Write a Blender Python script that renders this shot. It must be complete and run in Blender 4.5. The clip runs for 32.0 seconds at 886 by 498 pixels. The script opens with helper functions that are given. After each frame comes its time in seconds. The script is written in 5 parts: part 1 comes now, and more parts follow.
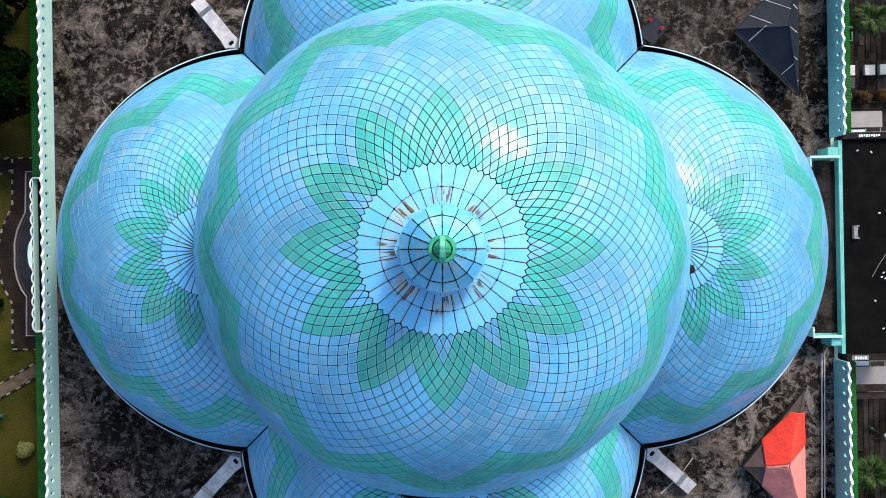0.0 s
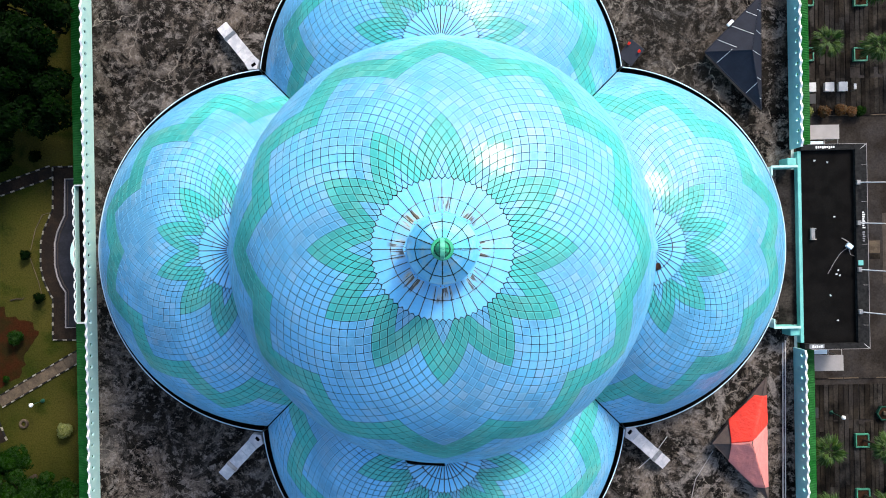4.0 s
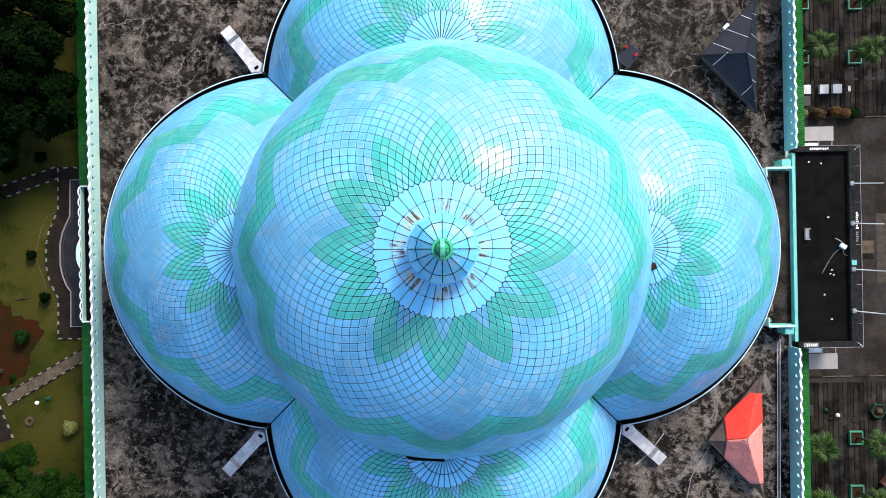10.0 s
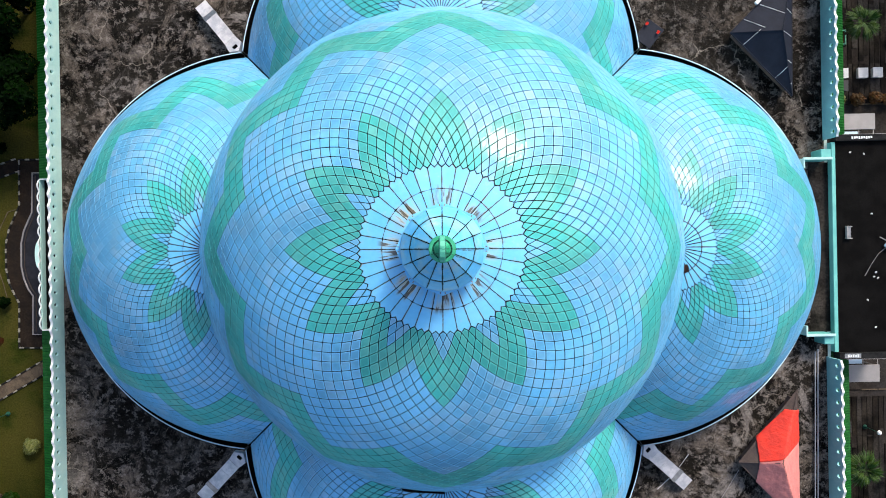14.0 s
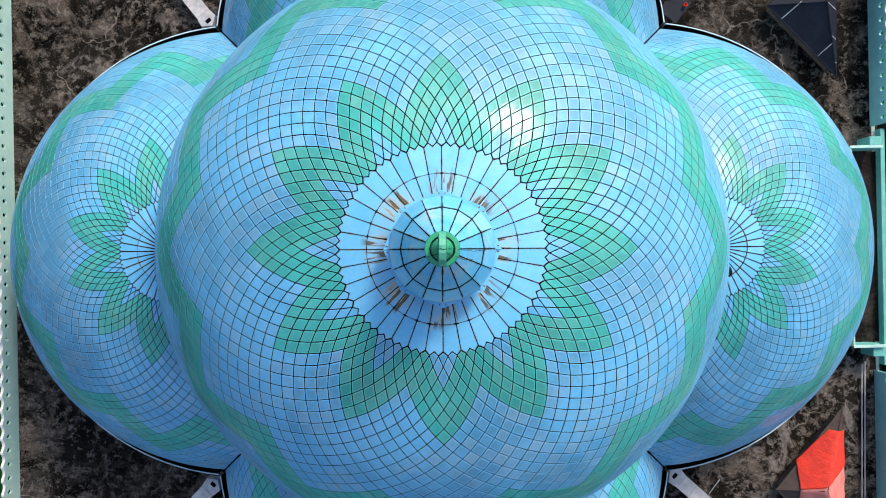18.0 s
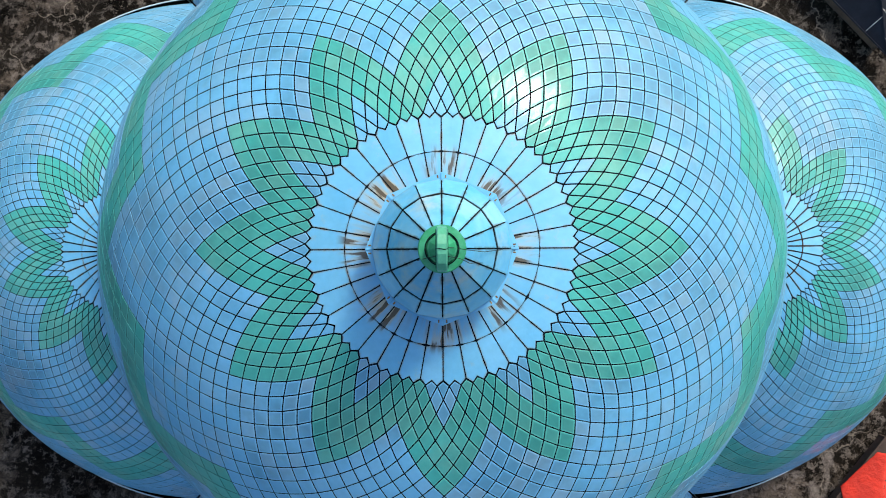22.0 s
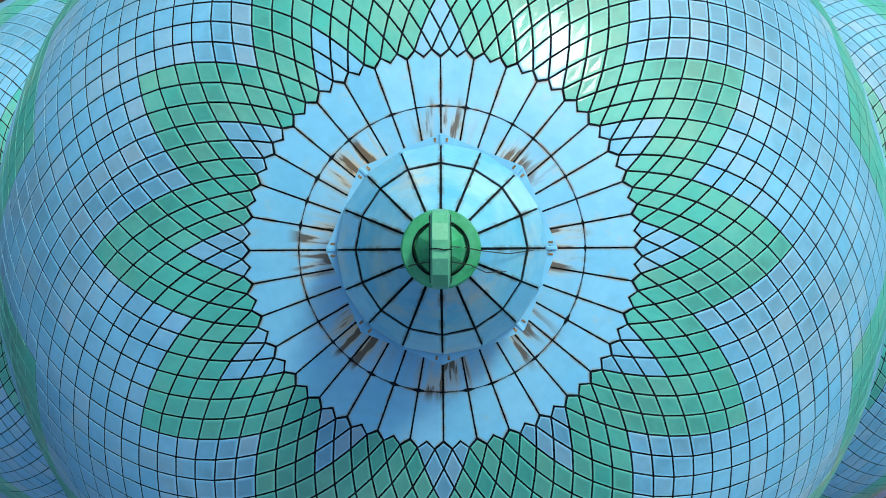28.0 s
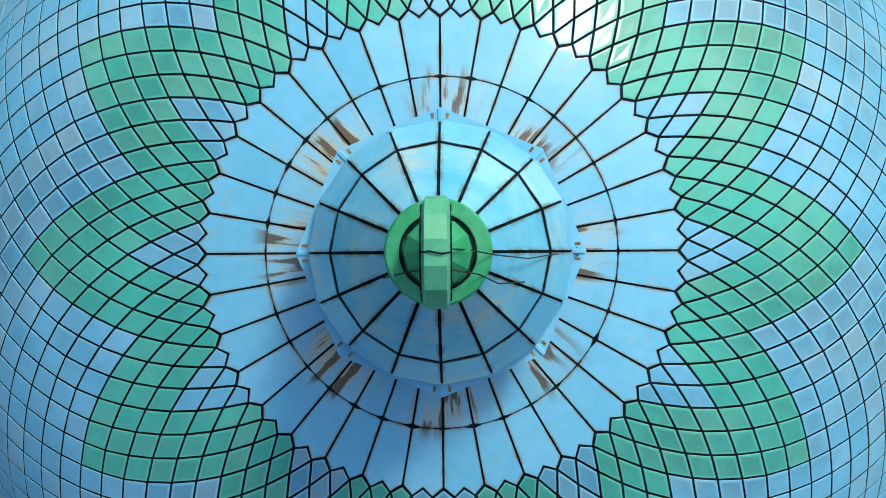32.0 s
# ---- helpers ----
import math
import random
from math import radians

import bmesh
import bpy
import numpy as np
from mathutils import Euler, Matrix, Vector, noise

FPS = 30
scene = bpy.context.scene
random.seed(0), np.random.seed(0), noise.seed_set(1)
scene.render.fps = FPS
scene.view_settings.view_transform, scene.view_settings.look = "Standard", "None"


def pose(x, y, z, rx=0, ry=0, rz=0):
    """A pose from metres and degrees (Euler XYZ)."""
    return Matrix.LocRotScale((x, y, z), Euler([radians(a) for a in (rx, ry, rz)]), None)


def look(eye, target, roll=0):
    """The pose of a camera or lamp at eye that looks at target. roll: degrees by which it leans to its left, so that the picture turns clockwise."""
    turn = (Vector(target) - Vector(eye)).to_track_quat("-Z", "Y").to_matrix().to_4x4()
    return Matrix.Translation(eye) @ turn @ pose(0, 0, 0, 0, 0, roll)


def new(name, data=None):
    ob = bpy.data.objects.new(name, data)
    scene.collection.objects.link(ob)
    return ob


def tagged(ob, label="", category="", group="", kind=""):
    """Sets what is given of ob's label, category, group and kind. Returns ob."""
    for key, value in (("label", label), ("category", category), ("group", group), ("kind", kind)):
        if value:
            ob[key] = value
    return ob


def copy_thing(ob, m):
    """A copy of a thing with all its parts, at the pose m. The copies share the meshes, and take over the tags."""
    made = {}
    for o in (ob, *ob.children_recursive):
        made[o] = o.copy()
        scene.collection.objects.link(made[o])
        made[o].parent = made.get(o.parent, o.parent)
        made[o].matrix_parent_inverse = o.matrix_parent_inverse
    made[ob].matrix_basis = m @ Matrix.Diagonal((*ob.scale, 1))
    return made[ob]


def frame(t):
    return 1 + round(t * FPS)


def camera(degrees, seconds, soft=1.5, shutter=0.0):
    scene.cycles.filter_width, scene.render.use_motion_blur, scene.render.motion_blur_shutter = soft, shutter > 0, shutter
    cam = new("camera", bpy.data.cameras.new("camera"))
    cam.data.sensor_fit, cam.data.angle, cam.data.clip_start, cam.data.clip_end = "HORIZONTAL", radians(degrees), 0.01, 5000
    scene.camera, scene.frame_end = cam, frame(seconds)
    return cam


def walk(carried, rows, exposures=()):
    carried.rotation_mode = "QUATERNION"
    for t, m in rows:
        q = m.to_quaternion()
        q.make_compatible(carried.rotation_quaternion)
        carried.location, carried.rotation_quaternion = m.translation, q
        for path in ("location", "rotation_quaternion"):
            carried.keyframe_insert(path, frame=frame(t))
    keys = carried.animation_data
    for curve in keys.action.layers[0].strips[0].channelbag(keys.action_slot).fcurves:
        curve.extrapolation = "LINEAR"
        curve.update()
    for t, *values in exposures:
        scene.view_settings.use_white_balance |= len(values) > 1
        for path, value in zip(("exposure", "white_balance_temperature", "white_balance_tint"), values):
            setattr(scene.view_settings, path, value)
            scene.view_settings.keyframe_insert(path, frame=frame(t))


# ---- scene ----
cam = camera(63.0, 32.0, soft=0.95)
METRES, EYE, TILT, LEAN, TURN = 43.0, 63.4, -90.0, 0.0, 0.0
ROWS = [
    (0.0, 0.00000, 0.0000, 0.0, -0.050, 0.000, 1.06),
    (0.5, 0.00000, -0.0189, 0.0, -0.050, 0.000, 1.06),
    (1.0, 0.00000, -0.0379, 0.0, -0.050, 0.000, 1.06),
    (1.5, 0.00000, -0.0571, 0.0, -0.050, 0.000, 1.06),
    (2.0, 0.00000, -0.0762, 0.0, -0.050, 0.000, 1.06),
    (2.5, 0.00000, -0.0954, 0.0, -0.050, 0.000, 1.06),
    (3.0, 0.00000, -0.1143, 0.0, -0.050, 0.000, 1.06),
    (3.5, 0.00000, -0.1335, 0.0, -0.050, 0.000, 1.06),
    (5.5, 0.00000, -0.2083, 0.0, -0.050, 0.000, 1.06),
    (6.0, 0.00000, -0.2270, 0.0, -0.050, 0.000, 1.06),
    (6.5, 0.00000, -0.2456, 0.0, -0.050, 0.000, 1.06),
    (7.0, 0.00000, -0.2645, 0.0, -0.050, 0.000, 1.06),
    (7.2, 0.00000, -0.2721, 0.0, -0.050, 0.000, 1.06),
    (7.3, 0.00000, -0.2755, 0.0, -0.050, 0.000, 1.06),
    (7.4, 0.00000, -0.2734, 0.0, -0.050, 0.000, 1.06),
    (7.5, 0.00000, -0.2695, 0.0, -0.050, 0.000, 1.06),
    (8.0, 0.00000, -0.2506, 0.0, -0.050, 0.000, 1.06),
    (8.5, 0.00000, -0.2317, 0.0, -0.050, 0.000, 1.06),
    (9.0, 0.00000, -0.2130, 0.0, -0.050, 0.000, 1.06),
    (9.5, 0.00000, -0.1944, 0.0, -0.050, 0.000, 1.06),
    (10.0, 0.00000, -0.1755, 0.0, -0.050, 0.000, 1.06),
    (10.5, 0.00000, -0.1565, 0.0, -0.050, 0.000, 1.06),
    (11.0, 0.00000, -0.1376, 0.0, -0.050, 0.000, 1.06),
    (11.5, 0.00000, -0.1185, 0.0, -0.050, 0.000, 1.06),
    (12.0, 0.00000, -0.0998, 0.0, -0.050, 0.000, 1.06),
    (12.5, 0.00000, -0.0807, 0.0, -0.050, 0.000, 1.06),
    (13.0, 0.00000, -0.0617, 0.0, -0.050, 0.000, 1.06),
    (13.5, 0.00000, -0.0425, 0.0, -0.050, 0.000, 1.06),
    (14.0, 0.00000, -0.0235, 0.0, -0.050, 0.000, 1.06),
    (14.5, 0.00000, -0.0045, 0.0, -0.050, 0.000, 1.06),
    (16.5, 0.00000, 0.0727, 0.0, -0.050, 0.000, 1.06),
    (17.0, 0.00000, 0.0912, 0.0, -0.050, 0.000, 1.06),
    (17.5, 0.00000, 0.1092, 0.0, -0.050, 0.000, 1.06),
    (18.0, 0.00000, 0.1269, 0.0, -0.050, 0.000, 1.06),
    (18.5, 0.00000, 0.1445, 0.0, -0.050, 0.000, 1.06),
    (19.0, 0.00000, 0.1623, 0.0, -0.050, 0.000, 1.06),
    (19.5, 0.00000, 0.1800, 0.0, -0.050, 0.000, 1.06),
    (20.0, 0.00000, 0.1967, 0.0, -0.050, 0.000, 1.06),
    (20.5, 0.00010, 0.2130, 0.0, -0.042, -0.003, 1.06),
    (21.0, 0.00020, 0.2285, 0.0, -0.033, -0.007, 1.06),
    (21.5, 0.00030, 0.2439, 0.0, -0.025, -0.010, 1.06),
    (22.0, 0.00040, 0.2593, 0.0, -0.017, -0.013, 1.06),
    (22.5, 0.00050, 0.2745, 0.0, -0.008, -0.017, 1.06),
    (23.0, 0.00060, 0.2893, 0.0, 0.000, -0.020, 1.06),
    (23.5, 0.00066, 0.3027, 0.0, 0.014, -0.018, 1.06),
    (24.0, 0.00072, 0.3150, 0.0, 0.027, -0.016, 1.06),
    (24.5, 0.00078, 0.3273, 0.0, 0.041, -0.014, 1.06),
    (25.0, 0.00084, 0.3392, 0.0, 0.054, -0.012, 1.06),
    (25.5, 0.00090, 0.3510, 0.0, 0.068, -0.010, 1.06),
    (27.5, 0.00114, 0.3977, 0.0, 0.122, -0.002, 1.06),
    (28.0, 0.00120, 0.4071, 0.0, 0.135, 0.000, 1.06),
    (28.5, 0.00135, 0.4163, 0.0, 0.161, 0.028, 1.06),
    (29.0, 0.00150, 0.4248, 0.0, 0.188, 0.055, 1.06),
    (29.5, 0.00165, 0.4325, 0.0, 0.214, 0.083, 1.06),
    (30.0, 0.00180, 0.4397, 0.0, 0.240, 0.110, 1.06),
    (30.5, 0.00193, 0.4470, 0.0, 0.280, 0.145, 1.06),
    (31.0, 0.00205, 0.4541, 0.0, 0.320, 0.180, 1.06),
    (31.5, 0.00217, 0.4605, 0.0, 0.360, 0.215, 1.06),
    (32.0, 0.00230, 0.4664, 0.0, 0.400, 0.250, 1.06),
]
walk(cam, [(t, pose(0, 0, EYE, TILT, LEAN, TURN) @ pose(METRES * x, METRES * y, METRES * z, 90 + pitch, roll, yaw)) for t, x, y, z, yaw, pitch, roll in ROWS],
     exposures=[(0.0, 1.07, 6800, 10), (7.3, 1.45, 6700, 10), (14.5, 1.06, 6850, 10), (23.0, 0.68, 7350, 9), (32.0, 0.57, 7700, 2)])

# ---- light ----
SUN_EL, SUN_AZ = radians(38), radians(31)
world = bpy.data.worlds.new("sky")
scene.world = world
world.use_nodes = True
wn = world.node_tree
sky = wn.nodes.new("ShaderNodeTexSky")
sky.sky_type, sky.sun_disc = "NISHITA", False
sky.sun_elevation, sky.sun_rotation = SUN_EL, SUN_AZ
sky.air_density, sky.dust_density, sky.ozone_density = 1.0, 3.0, 2.3
# broken cloud all over the hazy sky
cloud_noise = wn.nodes.new("ShaderNodeTexNoise")
for key, value in (("Scale", 7.0), ("Detail", 7.0), ("Roughness", 0.6)):
    cloud_noise.inputs[key].default_value = value
cloud_range = wn.nodes.new("ShaderNodeMapRange")
for key, value in enumerate((0.38, 0.64, 0.55, 1.5)):
    cloud_range.inputs[key + 1].default_value = value
wn.links.new(cloud_noise.outputs[0], cloud_range.inputs[0])
cloudy = wn.nodes.new("ShaderNodeVectorMath")
cloudy.operation = "SCALE"
wn.links.new(sky.outputs[0], cloudy.inputs[0])
wn.links.new(cloud_range.outputs[0], cloudy.inputs["Scale"])
wn.links.new(cloudy.outputs[0], wn.nodes["Background"].inputs[0])
wn.nodes["Background"].inputs[1].default_value = 0.125
sun_data = bpy.data.lights.new("sun", "SUN")
sun_data.energy, sun_data.angle, sun_data.color = 1.75, radians(14), (1.0, 0.95, 0.91)
sun = new("sun", sun_data)
sun_dir = Vector((math.sin(SUN_AZ) * math.cos(SUN_EL), math.cos(SUN_AZ) * math.cos(SUN_EL), math.sin(SUN_EL)))
sun.matrix_world = look(sun_dir * 200, (0, 0, 0))


# ---- materials ----
def material(name, base, rough=0.6, metal=0.0, second=None, scale=1.0, spread=(0.4, 0.6), grain=0.0, grain_scale=20.0,
             bump=0.0, bump_scale=12.0, vary=0.0, third=None, third_scale=0.2, third_spread=(0.5, 0.65), spec=0.5, detail=6.0, fine=0.6, emit=0.0, gloss_vary=0.0, coat=0.0, rim=None, grime=None, dusty=None):
    """A surface with patches of a second and third colour, a fine grain, relief, and a change of tone from piece to piece."""
    m = bpy.data.materials.new(name)
    m.use_nodes = True
    t = m.node_tree
    N, L = t.nodes, t.links
    p = N["Principled BSDF"]
    p.inputs["Roughness"].default_value, p.inputs["Metallic"].default_value = rough, metal
    p.inputs["Specular IOR Level"].default_value = spec
    if coat:
        p.inputs["Coat Weight"].default_value = coat
        p.inputs["Coat Roughness"].default_value = 0.07
    geo = N.new("ShaderNodeNewGeometry")
    pos = geo.outputs["Position"]
    colour = N.new("ShaderNodeRGB")
    colour.outputs[0].default_value = (*base, 1)
    out = colour.outputs[0]

    def noise_at(s, detail=6.0, roughness=0.6):
        n = N.new("ShaderNodeTexNoise")
        n.inputs["Scale"].default_value, n.inputs["Detail"].default_value, n.inputs["Roughness"].default_value = s, detail, roughness
        L.new(pos, n.inputs["Vector"])
        return n.outputs[0]

    def ramp(src, lo, hi, a=0.0, b=1.0):
        r = N.new("ShaderNodeMapRange")
        for i, v in enumerate((lo, hi, a, b)):
            r.inputs[i + 1].default_value = v
        L.new(src, r.inputs[0])
        return r.outputs[0]

    def mix(fac, a, b, kind="MIX"):
        x = N.new("ShaderNodeMix")
        x.data_type, x.blend_type = "RGBA", kind
        L.new(fac, x.inputs[0]) if not isinstance(fac, float) else setattr(x.inputs[0], "default_value", fac)
        L.new(a, x.inputs[6])
        if isinstance(b, tuple):
            x.inputs[7].default_value = (*b, 1)
        else:
            L.new(b, x.inputs[7])
        return x.outputs[2]

    if second:
        out = mix(ramp(noise_at(scale, detail, fine), *spread), out, second)
    if third:
        out = mix(ramp(noise_at(third_scale, 8.0, 0.65), *third_spread), out, third)
    if grime:
        at = N.new("ShaderNodeAttribute")
        at.attribute_name = "rim"
        dirt = N.new("ShaderNodeMath")
        dirt.operation = "MULTIPLY"
        L.new(ramp(at.outputs["Fac"], 0.1, 1.0, 0.0, 1.0), dirt.inputs[0])
        L.new(ramp(noise_at(2.4, 8.0, 0.7), 0.42, 0.62, 0.0, 1.0), dirt.inputs[1])
        out = mix(dirt.outputs[0], out, grime)
    # Dark centres and pale rims: mirrored ground and sky painted into the enamel.
    if rim:
        at = N.new("ShaderNodeAttribute")
        at.attribute_name = "rim"
        core = N.new("ShaderNodeMath")
        core.operation = "MULTIPLY"
        L.new(ramp(at.outputs["Fac"], 0.0, 0.85, 0.8, 0.0), core.inputs[0])
        L.new(ramp(noise_at(0.16), 0.44, 0.58), core.inputs[1])
        out = mix(core.outputs[0], out, tuple(v * 0.55 for v in base))
        # Paler rim colour for the bright edge reflection, patchy by noise.
        worn = N.new("ShaderNodeMath")
        worn.operation = "MULTIPLY"
        L.new(ramp(at.outputs["Fac"], 0.4, 1.0, 0.0, 0.55), worn.inputs[0])
        L.new(ramp(noise_at(0.8), 0.35, 0.65, 0.25, 1.0), worn.inputs[1])
        out = mix(worn.outputs[0], out, rim)
    if dusty:
        info = N.new("ShaderNodeObjectInfo")
        both = N.new("ShaderNodeMath")
        both.operation = "MULTIPLY_ADD"
        L.new(geo.outputs["Random Per Island"], both.inputs[0])
        both.inputs[1].default_value = 7.31
        L.new(info.outputs["Random"], both.inputs[2])
        part_of = N.new("ShaderNodeMath")
        part_of.operation = "FRACT"
        L.new(both.outputs[0], part_of.inputs[0])
        film = N.new("ShaderNodeMath")
        film.operation = "MULTIPLY"
        L.new(ramp(part_of.outputs[0], 0.4, 1.0, 0.0, 0.30), film.inputs[0])
        L.new(ramp(noise_at(0.22, 4.0), 0.40, 0.60, 0.1, 1.0), film.inputs[1])
        out = mix(film.outputs[0], out, dusty)
    if vary:
        info = N.new("ShaderNodeObjectInfo")
        add = N.new("ShaderNodeMath")
        add.operation = "ADD"
        L.new(info.outputs["Random"], add.inputs[0])
        L.new(geo.outputs["Random Per Island"], add.inputs[1])
        fr = N.new("ShaderNodeMath")
        fr.operation = "FRACT"
        L.new(add.outputs[0], fr.inputs[0])
        hsv = N.new("ShaderNodeHueSaturation")
        L.new(out, hsv.inputs["Color"])
        L.new(ramp(fr.outputs[0], 0, 1, 1 - vary, 1 + vary), hsv.inputs["Value"])
        L.new(ramp(fr.outputs[0], 0, 1, 1 + 0.6 * vary, 1 - 0.6 * vary), hsv.inputs["Saturation"])
        out = hsv.outputs[0]
    if grain:
        g = N.new("ShaderNodeHueSaturation")
        L.new(out, g.inputs["Color"])
        L.new(ramp(noise_at(grain_scale, 4.0), 0.3, 0.7, 1 - grain, 1 + grain), g.inputs["Value"])
        out = g.outputs[0]
    L.new(out, p.inputs["Base Color"])
    if gloss_vary:
        L.new(ramp(noise_at(1.3), 0.3, 0.7, max(rough - gloss_vary, 0.02), rough + gloss_vary), p.inputs["Roughness"])
    if bump:
        b = N.new("ShaderNodeBump")
        b.inputs["Strength"].default_value, b.inputs["Distance"].default_value = 1.0, bump
        L.new(noise_at(bump_scale, 5.0), b.inputs["Height"])
        L.new(b.outputs[0], p.inputs["Normal"])
    if emit:
        p.inputs["Emission Color"].default_value, p.inputs["Emission Strength"].default_value = (*base, 1), emit
    return m


TILE_BLUE = material("blue enamel tile", (0.117, 0.46, 0.765), 0.55, second=(0.085, 0.41, 0.71), scale=1.1, spread=(0.54, 0.80), third=(0.32, 0.46, 0.53), third_scale=0.5,
                     third_spread=(0.54, 0.88), vary=0.03, grain=0.05, grain_scale=3, bump=0.010, bump_scale=1.4, gloss_vary=0.06, spec=0.4, coat=0.32, rim=(0.19, 0.53, 0.74), dusty=(0.40, 0.50, 0.56))
TILE_GREEN = material("green enamel tile", (0.038, 0.445, 0.425), 0.55, second=(0.035, 0.38, 0.35), scale=1.1, spread=(0.52, 0.80), third=(0.16, 0.43, 0.36), third_scale=0.5,
                      third_spread=(0.50, 0.88), vary=0.04, grain=0.05, grain_scale=3, bump=0.010, bump_scale=1.4, gloss_vary=0.06, spec=0.4, coat=0.32, rim=(0.12, 0.52, 0.44), dusty=(0.22, 0.47, 0.38))
PANEL_BLUE = material("pale blue enamel panel", (0.12, 0.48, 0.79), 0.55, second=(0.15, 0.51, 0.80), scale=0.8, vary=0.05, grain=0.05, grain_scale=4,
                      third=(0.36, 0.42, 0.40), third_scale=1.6, third_spread=(0.60, 0.9), grime=(0.22, 0.19, 0.14), bump=0.008, bump_scale=1.4, gloss_vary=0.06, spec=0.4, coat=0.32)

CAP_BLUE = material("pale blue enamel with cream stains", (0.09, 0.46, 0.79), 0.38, second=(0.20, 0.55, 0.79), scale=0.8, vary=0.08, grain=0.06, grain_scale=4,
                    third=(0.50, 0.54, 0.50), third_scale=0.9, third_spread=(0.53, 0.80), grime=(0.10, 0.075, 0.045), bump=0.006, bump_scale=1.6, gloss_vary=0.06, spec=0.4, coat=0.32)


def rusted(base):
    """The crown's enamel with brown streaks running outward from the eight brackets."""
    m = base.copy()
    m.name = "pale blue enamel panel with rust streaks"
    t = m.node_tree
    N, L = t.nodes, t.links
    p = N["Principled BSDF"]
    under = p.inputs["Base Color"].links[0].from_socket
    geo = N.new("ShaderNodeNewGeometry")
    sep = N.new("ShaderNodeSeparateXYZ")
    L.new(geo.outputs["Position"], sep.inputs[0])

    def op(kind, a, b=None, c=None):
        n = N.new("ShaderNodeMath")
        n.operation = kind
        for i, v in enumerate((a, b, c)):
            if isinstance(v, (int, float)):
                n.inputs[i].default_value = v
            elif v is not None:
                L.new(v, n.inputs[i])
        return n.outputs[0]

    def span(v, lo, hi, a, b):
        r = N.new("ShaderNodeMapRange")
        r.interpolation_type = "SMOOTHSTEP"
        for i, x in enumerate((lo, hi, a, b)):
            r.inputs[i + 1].default_value = x
        L.new(v, r.inputs[0])
        return r.outputs[0]

    radius = op("SQRT", op("ADD", op("MULTIPLY", sep.outputs[0], sep.outputs[0]), op("MULTIPLY", sep.outputs[1], sep.outputs[1])))
    angle = op("ARCTAN2", sep.outputs[1], sep.outputs[0])
    near = op("ABSOLUTE", op("SUBTRACT", op("MODULO", op("ADD", angle, 10 * math.pi / 4 + math.pi / 8 + 0.01), math.pi / 4), math.pi / 8))
    comb = N.new("ShaderNodeCombineXYZ")
    L.new(op("MULTIPLY", angle, 8.5), comb.inputs[0])
    L.new(op("MULTIPLY", radius, 0.5), comb.inputs[1])
    n = N.new("ShaderNodeTexNoise")
    n.inputs["Scale"].default_value, n.inputs["Detail"].default_value = 1.6, 5.0
    L.new(comb.outputs[0], n.inputs["Vector"])
    side = op("ADD", op("MULTIPLY", op("COSINE", op("SUBTRACT", angle, 3.55)), 0.28), 0.72)
    reach = op("MULTIPLY", side, op("MULTIPLY", span(radius, 2.05, 3.0, 1, 0), span(near, 0.10, 0.32, 1, 0.12)))
    stain = op("MULTIPLY", span(n.outputs[0], 0.36, 0.60, 0.15, 1.0), reach)
    streak = op("MULTIPLY", span(n.outputs[0], 0.51, 0.62, 0, 2.6), op("MULTIPLY", reach, span(near, 0.12, 0.26, 1, 0.15)))
    patch = N.new("ShaderNodeTexNoise")
    patch.inputs["Scale"].default_value = 0.8
    L.new(geo.outputs["Position"], patch.inputs["Vector"])
    blotch = span(patch.outputs[0], 0.36, 0.62, 0.5, 1.7)
    for amount, tint in ((stain, (0.46, 0.40, 0.25)), (streak, (0.050, 0.032, 0.014))):
        mixed = N.new("ShaderNodeMix")
        mixed.data_type = "RGBA"
        L.new(op("MINIMUM", op("MULTIPLY", amount, blotch), 0.85), mixed.inputs[0])
        L.new(under, mixed.inputs[6])
        mixed.inputs[7].default_value = (*tint, 1)
        under = mixed.outputs[2]
    L.new(mixed.outputs[2], p.inputs["Base Color"])
    return m


CROWN = rusted(PANEL_BLUE)
JOINT = material("dark joint", (0.003, 0.005, 0.008), 0.7, second=(0.010, 0.018, 0.026), scale=3, spec=0.03)
SEAM = material("rusted seam", (0.045, 0.022, 0.014), 0.9, second=(0.015, 0.010, 0.009), scale=3, spec=0.1)
RUST = material("rust", (0.36, 0.24, 0.11), 0.9, second=(0.12, 0.07, 0.04), scale=9, bump=0.004, bump_scale=40)
FINIAL_MINT = material("pale mint enamelled metal", (0.09, 0.44, 0.29), 0.4, second=(0.06, 0.37, 0.25), scale=3, third=(0.2, 0.16, 0.06), third_scale=6,
                       third_spread=(0.68, 0.8), grain=0.08, grain_scale=14)
FINIAL_GREEN = material("green enamelled metal", (0.010, 0.29, 0.13), 0.4, second=(0.04, 0.36, 0.21), scale=3, third=(0.2, 0.16, 0.06), third_scale=5,
                        third_spread=(0.66, 0.8), grain=0.08, grain_scale=14)
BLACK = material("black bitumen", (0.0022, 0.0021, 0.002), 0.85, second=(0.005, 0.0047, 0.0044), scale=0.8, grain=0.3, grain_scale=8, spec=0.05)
RIM_WHITE = material("pale blue painted rim", (0.55, 0.70, 0.78), 0.5, second=(0.55, 0.70, 0.78), scale=1.2, grain=0.06)


